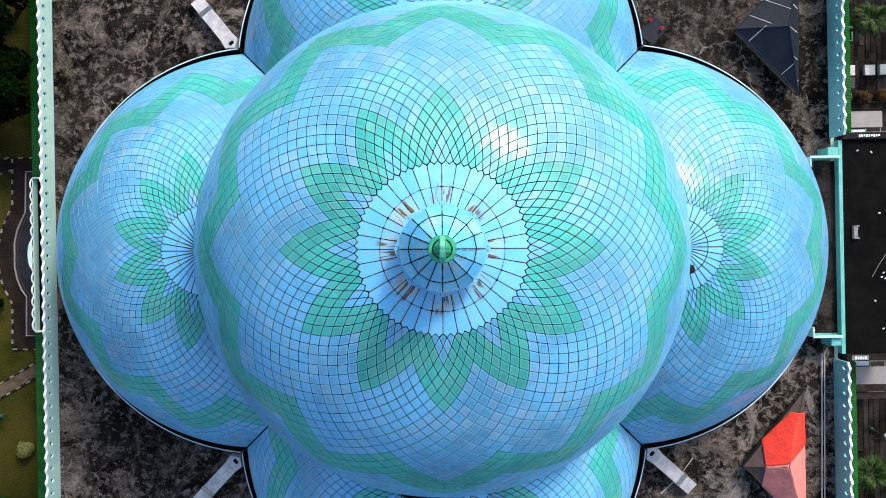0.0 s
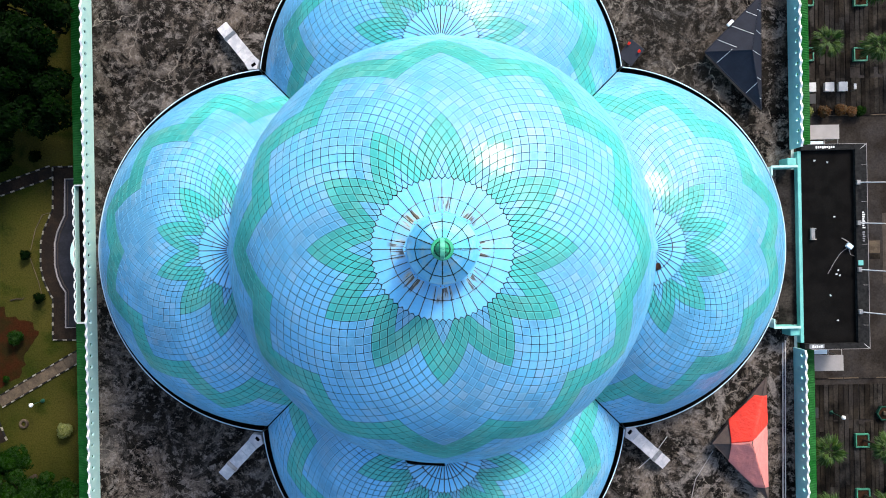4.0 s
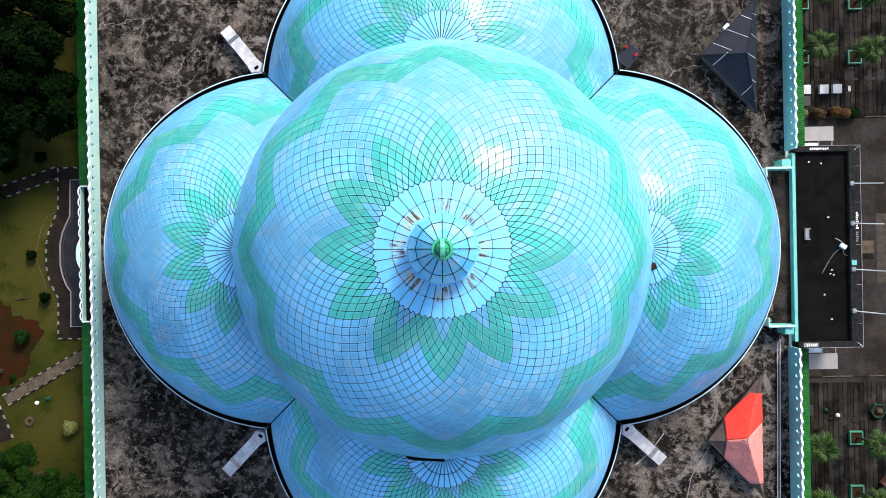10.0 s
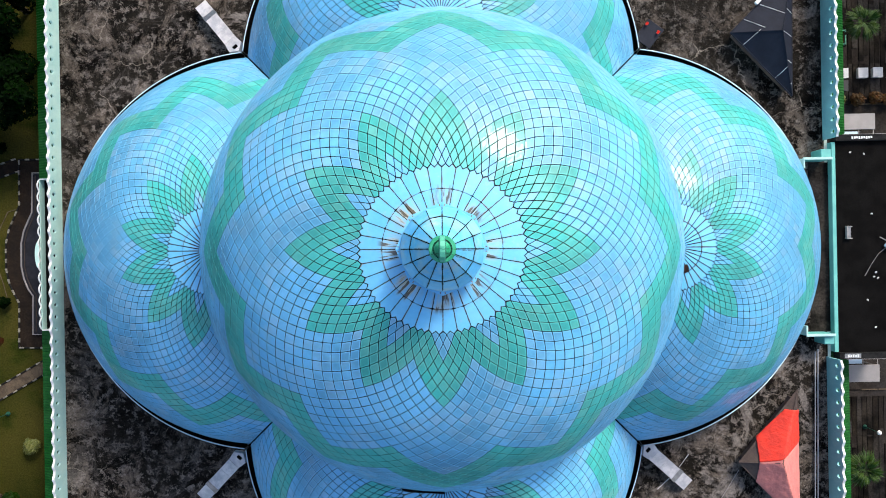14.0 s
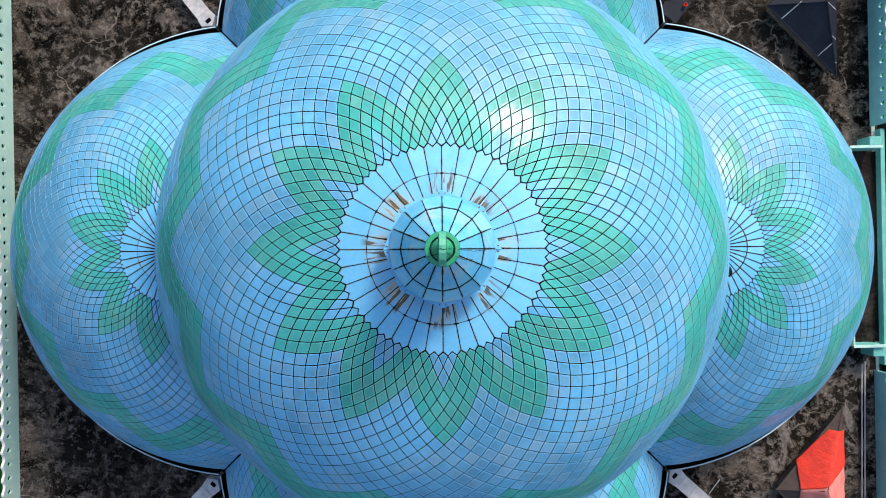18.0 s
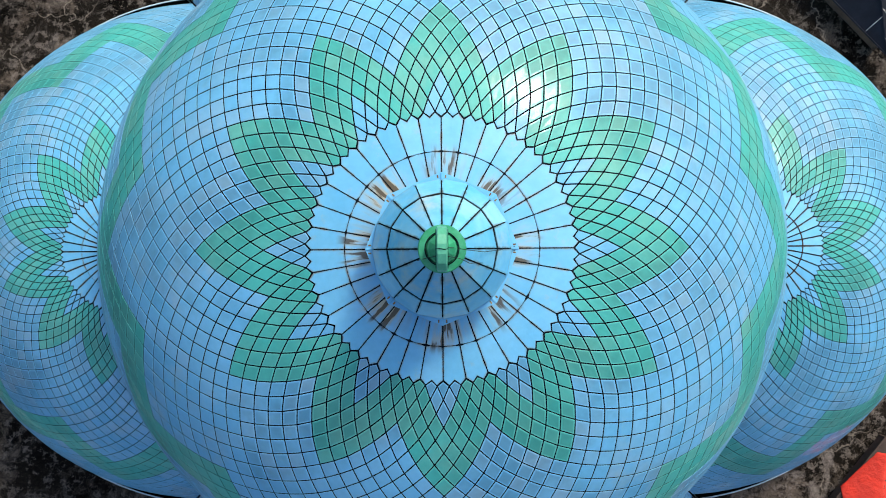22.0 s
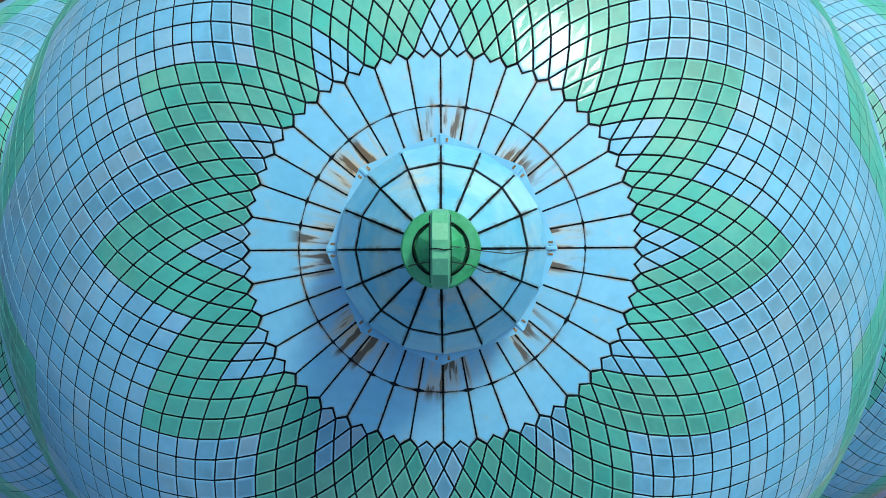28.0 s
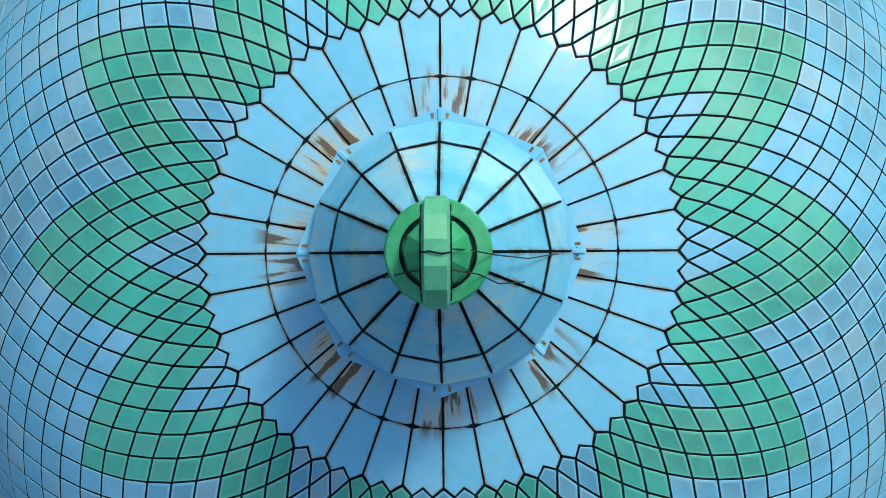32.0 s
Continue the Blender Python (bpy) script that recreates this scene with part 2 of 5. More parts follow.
def stained_deck():
    """Old screed: black damp growth over worn grey-brown patches, with pale cracks."""
    m = bpy.data.materials.new("stained concrete roof")
    m.use_nodes = True
    t = m.node_tree
    N, L = t.nodes, t.links
    p = N["Principled BSDF"]
    p.inputs["Roughness"].default_value, p.inputs["Specular IOR Level"].default_value = 0.95, 0.02
    geo = N.new("ShaderNodeNewGeometry")

    def cloud(scale, detail, rough, warp, lo, hi, a=0.0, b=1.0, shift=0.0):
        mp = N.new("ShaderNodeMapping")
        mp.inputs["Location"].default_value = (shift, shift * 0.7, 0)
        L.new(geo.outputs["Position"], mp.inputs["Vector"])
        n = N.new("ShaderNodeTexNoise")
        for key, v in (("Scale", scale), ("Detail", detail), ("Roughness", rough), ("Distortion", warp)):
            n.inputs[key].default_value = v
        L.new(mp.outputs[0], n.inputs["Vector"])
        r = N.new("ShaderNodeMapRange")
        for k, v in enumerate((lo, hi, a, b)):
            r.inputs[k + 1].default_value = v
        L.new(n.outputs[0], r.inputs[0])
        return r.outputs[0], n

    def blend(fac, a, b):
        x = N.new("ShaderNodeMix")
        x.data_type = "RGBA"
        L.new(fac, x.inputs[0])
        for k, v in ((6, a), (7, b)):
            if isinstance(v, tuple):
                x.inputs[k].default_value = (*v, 1)
            else:
                L.new(v, x.inputs[k])
        return x.outputs[2]

    def times(a, b):
        x = N.new("ShaderNodeMath")
        x.operation = "MULTIPLY"
        L.new(a, x.inputs[0]), L.new(b, x.inputs[1])
        return x.outputs[0]

    out = blend(cloud(0.16, 6, 0.65, 0.6, 0.42, 0.62)[0], (0.0035, 0.0031, 0.0028), (0.017, 0.0145, 0.012))
    patches, relief = cloud(0.36, 15, 0.80, 0.5, 0.495, 0.575)
    area = cloud(0.085, 5, 0.6, 0.3, 0.38, 0.56, 0.5, 1.0, 9.0)[0]
    out = blend(times(patches, area), out, (0.105, 0.086, 0.070))
    out = blend(times(cloud(1.7, 12, 0.75, 0.1, 0.53, 0.57, 0, 0.6, 4.0)[0], area), out, (0.20, 0.175, 0.155))
    out = blend(times(cloud(0.30, 15, 0.72, 1.1, 0.53, 0.60, 0, 0.9, 57.0)[0], cloud(0.06, 3, 0.5, 0, 0.44, 0.56, 0.25, 1.0, 70.0)[0]), out, (0.18, 0.16, 0.145))
    out = blend(cloud(1.2, 12, 0.75, 0.15, 0.55, 0.63, 0, 0.85, 21.0)[0], out, (0.010, 0.009, 0.008))
    warp = N.new("ShaderNodeTexNoise")
    warp.inputs["Scale"].default_value, warp.inputs["Detail"].default_value = 0.9, 8
    L.new(geo.outputs["Position"], warp.inputs["Vector"])
    shifted = N.new("ShaderNodeVectorMath")
    shifted.operation = "MULTIPLY_ADD"
    L.new(warp.outputs["Color"], shifted.inputs[0])
    shifted.inputs[1].default_value = (1.6, 1.6, 0)
    L.new(geo.outputs["Position"], shifted.inputs[2])
    cells = N.new("ShaderNodeTexVoronoi")
    cells.feature = "DISTANCE_TO_EDGE"
    cells.inputs["Scale"].default_value = 0.24
    L.new(shifted.outputs[0], cells.inputs["Vector"])
    line = N.new("ShaderNodeMapRange")
    for k, v in enumerate((0.002, 0.011, 1.0, 0.0)):
        line.inputs[k + 1].default_value = v
    L.new(cells.outputs["Distance"], line.inputs[0])
    out = blend(times(line.outputs[0], cloud(0.20, 3, 0.5, 0, 0.52, 0.60, 0, 0.65, 33.0)[0]), out, (0.23, 0.20, 0.17))
    g = N.new("ShaderNodeHueSaturation")
    L.new(out, g.inputs["Color"])
    L.new(cloud(5.5, 8, 0.85, 0, 0.32, 0.68, 0.3, 1.7)[0], g.inputs["Value"])
    L.new(g.outputs[0], p.inputs["Base Color"])
    b = N.new("ShaderNodeBump")
    b.inputs["Distance"].default_value = 0.05
    L.new(relief.outputs[0], b.inputs["Height"])
    L.new(b.outputs[0], p.inputs["Normal"])
    return m


DECK = stained_deck()
MINT = material("mint painted wall", (0.42, 0.62, 0.56), 0.6, second=(0.35, 0.57, 0.53), scale=0.7, grain=0.05, grain_scale=9)
# East copy of the mint: guessed teal paint plus blue shade in the colour.
MINT_SHADE = material("blue-green painted wall with shade", (0.26, 0.54, 0.54), 0.6, second=(0.20, 0.47, 0.48), scale=0.7, grain=0.05, grain_scale=9)
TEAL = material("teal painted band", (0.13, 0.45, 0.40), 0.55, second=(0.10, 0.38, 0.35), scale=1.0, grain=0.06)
WHITE = material("white paint", (0.75, 0.76, 0.74), 0.5, second=(0.6, 0.62, 0.6), scale=2.0, grain=0.05)
EAVE = material("green roof sheet", (0.00864, 0.072, 0.0144), 0.5, second=(0.0144, 0.0936, 0.0216), scale=1.5, vary=0.12, grain=0.12, grain_scale=9, spec=0.03)
WALL = material("painted outer wall", (0.5, 0.6, 0.55), 0.7, second=(0.4, 0.5, 0.46), scale=0.6)
GRASS = material("lawn", (0.020, 0.027, 0.004), 0.95, second=(0.070, 0.058, 0.013), scale=0.22, third=(0.007085, 0.01594, 0.002657), third_scale=0.11,
                 third_spread=(0.48, 0.66), grain=0.35, grain_scale=7, bump=0.05, bump_scale=14, spec=0.03)
RED_SOIL = material("red soil", (0.03024, 0.00936, 0.0036), 0.95, second=(0.01584, 0.01152, 0.0036), scale=0.5, grain=0.3, grain_scale=6, bump=0.03, bump_scale=9, spec=0.03)
ASPHALT = material("dark paving", (0.01786, 0.01451, 0.01228), 0.9, second=(0.03348, 0.0279, 0.02344), scale=0.5, third=(0.03348, 0.03013, 0.02902), third_scale=0.2,
                   grain=0.3, grain_scale=6, bump=0.01, bump_scale=20, spec=0.03)
STRIP = material("weathered concrete strip", (0.032, 0.027, 0.022), 0.9, second=(0.007, 0.0063, 0.0056), scale=0.7, vary=0.5, grain=0.4, grain_scale=6,
                 third=(0.0216, 0.01872, 0.01728), third_scale=0.25, bump=0.012, bump_scale=15, spec=0.03)
PAVER = material("grey pavers", (0.06732, 0.05508, 0.0459), 0.9, second=(0.04896, 0.04039, 0.03366), scale=1.2, vary=0.12, grain=0.2, grain_scale=8, spec=0.03)
PATH = material("path concrete", (0.108, 0.0828, 0.0576), 0.9, second=(0.0648, 0.0504, 0.036), scale=1.0, grain=0.2, grain_scale=7, spec=0.03)
SOIL_PATH = material("muddy path concrete", (0.022, 0.015, 0.010), 0.9, second=(0.012, 0.009, 0.007), scale=0.8, grain=0.3, grain_scale=6, spec=0.1)
CHANNEL = material("wet dark slate", (0.022, 0.022, 0.028), 0.75, second=(0.014, 0.014, 0.018), scale=1.0, grain=0.2, grain_scale=5, spec=0.2)
KERB_WHITE = material("white kerb paint", (0.30, 0.28, 0.23), 0.8, second=(0.14, 0.13, 0.11), scale=4)
KERB_BLACK = material("black kerb paint", (0.0108, 0.0108, 0.0108), 0.8, second=(0.0216, 0.0216, 0.0216), scale=4, spec=0.03)
METAL = material("galvanised sheet", (0.60, 0.57, 0.56), 0.5, metal=0.35, second=(0.42, 0.41, 0.42), scale=1.6, grain=0.08, grain_scale=12)
STEEL = material("grey steel", (0.30, 0.30, 0.30), 0.45, metal=0.6, second=(0.2, 0.2, 0.2), scale=3)
NAVY = material("dark blue roof sheet", (0.013, 0.016, 0.026), 0.6, second=(0.010, 0.012, 0.020), scale=0.8, grain=0.1, grain_scale=6, spec=0.15)
RED_CLOTH = material("red tarpaulin", (0.75, 0.035, 0.015), 0.7, second=(0.62, 0.03, 0.015), scale=1.2, bump=0.07, bump_scale=3.0)
PINK_CLOTH = material("faded pink tarpaulin", (0.62, 0.20, 0.17), 0.8, second=(0.52, 0.17, 0.15), scale=0.9, bump=0.07, bump_scale=2.6)
BROWN_SHEET = material("brown roof sheet", (0.1008, 0.0756, 0.06552), 0.7, second=(0.07056, 0.05544, 0.0504), scale=0.9, grain=0.12, spec=0.03)
# Near-black tone puts the garden canopy's shade into the leaf colour.
LEAF_DARK = material("leaves darkened for shade", (0.0015, 0.005, 0.0013), 1.0, second=(0.0032, 0.0095, 0.0022), scale=0.5, vary=0.35, spec=0.0)
LEAF = material("green leaves", (0.003672, 0.01591, 0.001836), 0.9, second=(0.008568, 0.02815, 0.00306), scale=0.9, vary=0.45, spec=0.02)
LEAF_LIME = material("lime leaves", (0.03938, 0.07875, 0.0063), 0.55, second=(0.02363, 0.05775, 0.00525), scale=0.8, vary=0.35, spec=0.1)
LEAF_YELLOW = material("yellow-green leaves", (0.16, 0.17, 0.05), 0.6, second=(0.11, 0.13, 0.04), scale=2.0, vary=0.3, spec=0.1)
LEAF_RUST = material("rusty leaves", (0.11, 0.048, 0.016), 0.6, second=(0.06, 0.038, 0.016), scale=2.0, vary=0.35, spec=0.1)
FROND = material("palm frond", (0.013, 0.040, 0.006), 0.55, second=(0.038, 0.070, 0.012), scale=2.5, vary=0.5, spec=0.1)
BARK = material("bark", (0.06, 0.045, 0.035), 0.9, second=(0.035, 0.028, 0.022), scale=4, bump=0.02, bump_scale=12, spec=0.03)
SOIL = material("soil", (0.034, 0.016, 0.009), 0.95, second=(0.02, 0.012, 0.007), scale=5, spec=0.03)
PLANTER = material("green planter paint", (0.03, 0.22, 0.13), 0.6, second=(0.025, 0.15, 0.10), scale=3, grain=0.1)
PLASTIC = material("off-white plastic", (0.55, 0.55, 0.55), 0.5, second=(0.46, 0.46, 0.45), scale=2)
POST_GREEN = material("dark green post paint", (0.012, 0.07, 0.045), 0.6, second=(0.01, 0.05, 0.035), scale=3, spec=0.1)
BROWN_BOX = material("reddish brown box paint", (0.14, 0.06, 0.05), 0.7, second=(0.09, 0.045, 0.04), scale=3, spec=0.03)
KIOSK_ROOF = material("mauve-grey painted roof", (0.10, 0.085, 0.092), 0.7, second=(0.075, 0.062, 0.068), scale=0.9, grain=0.1, spec=0.03)
CANOPY = material("grey canopy sheet", (0.288, 0.2664, 0.2592), 0.6, second=(0.2376, 0.2232, 0.216), scale=0.7, grain=0.06)
GLOBE = material("white lamp globe", (0.8, 0.8, 0.78), 0.3)
CABLE = material("black cable", (0.01, 0.01, 0.01), 0.6)


# ---- helpers of this scene ----
def thing(name, label, category, group="", at=(0, 0, 0), rz=0.0, kind=""):
    ob = new(name)
    ob.empty_display_size = 0.2
    ob.matrix_world = pose(*at, 0, 0, rz)
    return tagged(ob, label, category, group, kind)


def link(name, mesh, parent=None, label="", kind=""):
    ob = new(name, mesh)
    if parent:
        ob.parent = parent
    return tagged(ob, label, kind=kind)


def mesh_of(name, bm, *mats, smooth=False):
    me = bpy.data.meshes.new(name)
    bmesh.ops.recalc_face_normals(bm, faces=bm.faces)
    for f in bm.faces:
        f.smooth = smooth
    bm.to_mesh(me)
    bm.free()
    for m in mats:
        me.materials.append(m)
    return me


def raw_mesh(name, verts, faces, *mats, smooth=False, index=None):
    me = bpy.data.meshes.new(name)
    me.from_pydata(verts, [], faces)
    for m in mats:
        me.materials.append(m)
    if index:
        me.polygons.foreach_set("material_index", index)
    if smooth:
        me.polygons.foreach_set("use_smooth", [True] * len(me.polygons))
    me.update()
    return me


def part(name, bm, mat, parent=None, label="", smooth=False):
    return link(name, mesh_of(name, bm, mat, smooth=smooth), parent, label)


def box(bm, x0, x1, y0, y1, z0, z1, bevel=0.0, m=None):
    r = bmesh.ops.create_cube(bm, size=1.0)
    vs = r["verts"]
    bmesh.ops.scale(bm, vec=(x1 - x0, y1 - y0, z1 - z0), verts=vs)
    bmesh.ops.translate(bm, vec=((x0 + x1) / 2, (y0 + y1) / 2, (z0 + z1) / 2), verts=vs)
    if bevel:
        es = list({e for v in vs for e in v.link_edges})
        r = bmesh.ops.bevel(bm, geom=es, offset=bevel, segments=1, affect="EDGES")
        vs = list({v for f in r["faces"] for v in f.verts} | {v for v in vs if v.is_valid})
    if m is not None:
        bmesh.ops.transform(bm, matrix=m, verts=vs)
    return bm


def boxed(*a, **k):
    return box(bmesh.new(), *a, **k)


def lathe(profile, n=32, arc=(0, 2 * math.pi)):
    """A surface of revolution round z from (radius, height) pairs."""
    bm = bmesh.new()
    full = arc[1] - arc[0] > 6.28
    count = n if full else n + 1
    rings = []
    for r, z in profile:
        if r < 1e-6:
            rings.append([bm.verts.new((0, 0, z))])
        else:
            rings.append([bm.verts.new((r * math.cos(arc[0] + (arc[1] - arc[0]) * i / n), r * math.sin(arc[0] + (arc[1] - arc[0]) * i / n), z)) for i in range(count)])
    for a, b in zip(rings, rings[1:]):
        for i in range(n):
            j = (i + 1) % count
            q = [a[i % len(a)], a[j % len(a)], b[j % len(b)], b[i % len(b)]]
            q = list(dict.fromkeys(q))
            if len(q) > 2:
                bm.faces.new(q)
    return bm


def tube(bm, pts, r, n=6, taper=1.0):
    """A round bar along a line of points, with capped ends."""
    pts = [Vector(p) for p in pts]
    rings = []
    for i, p in enumerate(pts):
        d = (pts[min(i + 1, len(pts) - 1)] - pts[max(i - 1, 0)]).normalized()
        s = d.orthogonal().normalized()
        u = d.cross(s)
        k = r * (1 + (taper - 1) * i / max(len(pts) - 1, 1))
        rings.append([bm.verts.new(p + (s * math.cos(2 * math.pi * j / n) + u * math.sin(2 * math.pi * j / n)) * k) for j in range(n)])
    for a, b in zip(rings, rings[1:]):
        for j in range(n):
            bm.faces.new((a[j], a[(j + 1) % n], b[(j + 1) % n], b[j]))
    bm.faces.new(rings[0])
    bm.faces.new(rings[-1])
    return bm


def slab(bm, outline, z0, z1):
    """A flat piece with the given outline."""
    lo = [bm.verts.new((x, y, z0)) for x, y in outline]
    hi = [bm.verts.new((x, y, z1)) for x, y in outline]
    bm.faces.new(hi)
    bm.faces.new(lo)
    for i in range(len(lo)):
        j = (i + 1) % len(lo)
        bm.faces.new((lo[i], lo[j], hi[j], hi[i]))
    return bm


# ---- the setting: ground, building, roof deck ----
bm = bmesh.new()
n = 24
edges = [-1500, -400, -150] + [-80 + 160 * i / n for i in range(n + 1)] + [150, 400, 1500]
grid = [[bm.verts.new((x, y, 0)) for y in edges] for x in edges]
for i in range(len(edges) - 1):
    for j in range(len(edges) - 1):
        bm.faces.new((grid[i][j], grid[i + 1][j], grid[i + 1][j + 1], grid[i][j + 1]))
tagged(link("ground", mesh_of("ground", bm, GRASS)), "patchy olive green lawn round the mosque", "ground", kind="structure")

DECK_Z, HALF_X, WEST_X, HALF_Y = 6.0, 31.0, 30.75, 34.0
tagged(part("roof_deck", boxed(-WEST_X + 0.02, HALF_X - 0.02, -HALF_Y + 0.1, HALF_Y - 0.1, 5.5, DECK_Z), DECK), "flat concrete roof deck with dark damp stains", "roof", kind="structure")
for name, a in (("wall_west", (-WEST_X - 0.25, -WEST_X, -HALF_Y, HALF_Y)), ("wall_east", (HALF_X, HALF_X + 0.25, -HALF_Y, HALF_Y)),
                ("wall_south", (-WEST_X - 0.25, HALF_X + 0.25, -HALF_Y - 0.25, -HALF_Y)), ("wall_north", (-WEST_X - 0.25, HALF_X + 0.25, HALF_Y, HALF_Y + 0.25))):
    tagged(part(name, boxed(*a, 0, DECK_Z if name in ("wall_west", "wall_east") else 7.2), WALL), "painted outer wall of the prayer hall", "wall", kind="structure")

# ---- domes ----
AROUND = 72
STEP = math.pi / AROUND


class Shape:
    """A dome: radius a, height b, base height z0, and the two powers of its curve; rows holds the rings of the tile net as angles whose sine is the radius."""

    def __init__(self, a, b, z0, p=2.0, q=0.5):
        self.a, self.b, self.z0, self.p, self.q, self.rows = a, b, z0, p, q, []

    def height(self, phi):
        return self.b * max(0.0, 1 - math.sin(min(phi, math.pi / 2)) ** self.p) ** self.q

    def point(self, phi, th, h=0.0):
        e = 1e-3
        lo, hi = max(phi - e, 0), min(phi + e, math.pi / 2)
        t = Vector((self.a * (math.sin(hi) - math.sin(lo)), 0, self.height(hi) - self.height(lo)))
        n = Vector((-t.z, 0, t.x)).normalized() if t.length > 0 else Vector((0, 0, 1))
        r, z = self.a * math.sin(phi) + n.x * h, self.z0 + self.height(phi) + n.z * h
        return Vector((r * math.cos(th), r * math.sin(th), z))

    def net(self, first, step, count):
        """Rings of the net: the first radii as given, then equal steps along the curve."""
        self.rows = [math.asin(r / self.a) for r in first]
        phi, run = self.rows[-1], 0.0
        while len(self.rows) < count and phi < radians(89.5):
            d = 0.0005
            run += math.hypot(self.a * (math.sin(phi + d) - math.sin(phi)), self.height(phi + d) - self.height(phi))
            phi += d
            if run >= step:
                self.rows.append(phi)
                run -= step
        return self


def sheen_rim(me, pieces):
    """Marks the edges of tiles, coloured paler for the sky mirrored there."""
    a = me.attributes.new("rim", "FLOAT", "POINT")
    a.data.foreach_set("value", ([1.0] * 12 + [0.0] * 4) * pieces)


def is_green(row, off, tips, band):
    off = abs((off + 6) % 12 - 6)
    if row <= 9 - off:
        return row > 3 - off
    return band[0] - off < row <= band[1] - off


TILT_RND = random.Random(5)


def tile_verts(shape, row, th, gap=0.041, h=0.010):
    """One diamond tile: top, chamfer and sides down to the shell."""
    r = shape.rows
    q = [(r[row - 1], th), (r[row], th + STEP), (r[row + 1], th), (r[row], th - STEP)]
    base = [shape.point(p, t) for p, t in q]
    c = sum(base, Vector()) / 4
    dx, dy = (base[1] - base[3]).length / 2, (base[2] - base[0]).length / 2
    k = gap / 2 * math.hypot(dx, dy) / (dx * dy)
    nrm = (base[2] - base[0]).cross(base[3] - base[1]).normalized()
    if nrm.z < 0:
        nrm = -nrm
    nrm = (nrm + Vector((TILT_RND.gauss(0, 0.008), TILT_RND.gauss(0, 0.008), 0))).normalized()
    a, b = (base[1] - base[3]).normalized(), (base[2] - base[0]).normalized()
    ta, tb = TILT_RND.gauss(0, 0.005), TILT_RND.gauss(0, 0.005)
    lift = [(v - c).dot(a) * ta + (v - c).dot(b) * tb for v in base]
    lo = [v.lerp(c, k) - nrm * 0.03 for v in base]
    mid = [v.lerp(c, k) + nrm * (h - 0.004 + d) for v, d in zip(base, lift)]
    hi = [v.lerp(c, k * 1.22) + nrm * (h + d) for v, d in zip(base, lift)]
    top = [v.lerp(c, 0.36) + nrm * (h + 0.0025 + 0.64 * d) for v, d in zip(base, lift)]
    return lo + mid + hi + top


TILE_FACES = [(12, 13, 14, 15)] + [(4 * l + i, 4 * l + (i + 1) % 4, 4 * l + 4 + (i + 1) % 4, 4 * l + 4 + i) for l in (2, 1, 0) for i in range(4)]


def tile_net(dome, shape, phase, loose_rows, keep, band, trim=None):
    """The diamond tiles of one dome: the topmost rows one by one, the rest joined."""
    verts, faces, index = [], [], []
    cache = {}
    for row in range(1, len(shape.rows) - 1):
        for j in range(AROUND):
            off = 2 * j + (row + 1) % 2
            th = off * STEP + phase
            mid = shape.point(shape.rows[row], th)
            if not keep(mid):
                continue
            green = is_green(row, off, 9, band)
            if row <= loose_rows:
                key = (row, green)
                if key not in cache:
                    cache[key] = raw_mesh("tile", tile_verts(shape, row, 0.0), TILE_FACES, TILE_GREEN if green else TILE_BLUE)
                    sheen_rim(cache[key], 1)
                t = link("tile", cache[key], dome)
                t.matrix_basis = Matrix.Rotation(th, 4, "Z")
            else:
                b0 = len(verts)
                verts += [trim(v) for v in tile_verts(shape, row, th)] if trim else tile_verts(shape, row, th)
                faces += [tuple(b0 + i for i in f) for f in TILE_FACES]
                index += [1 if green else 0] * len(TILE_FACES)
    field = raw_mesh("tile_field", verts, faces, TILE_BLUE, TILE_GREEN, index=index)
    sheen_rim(field, len(faces) // len(TILE_FACES))
    link("tile_field", field, dome, "blue and green enamel diamond tiles in a zigzag pattern", "stuff")


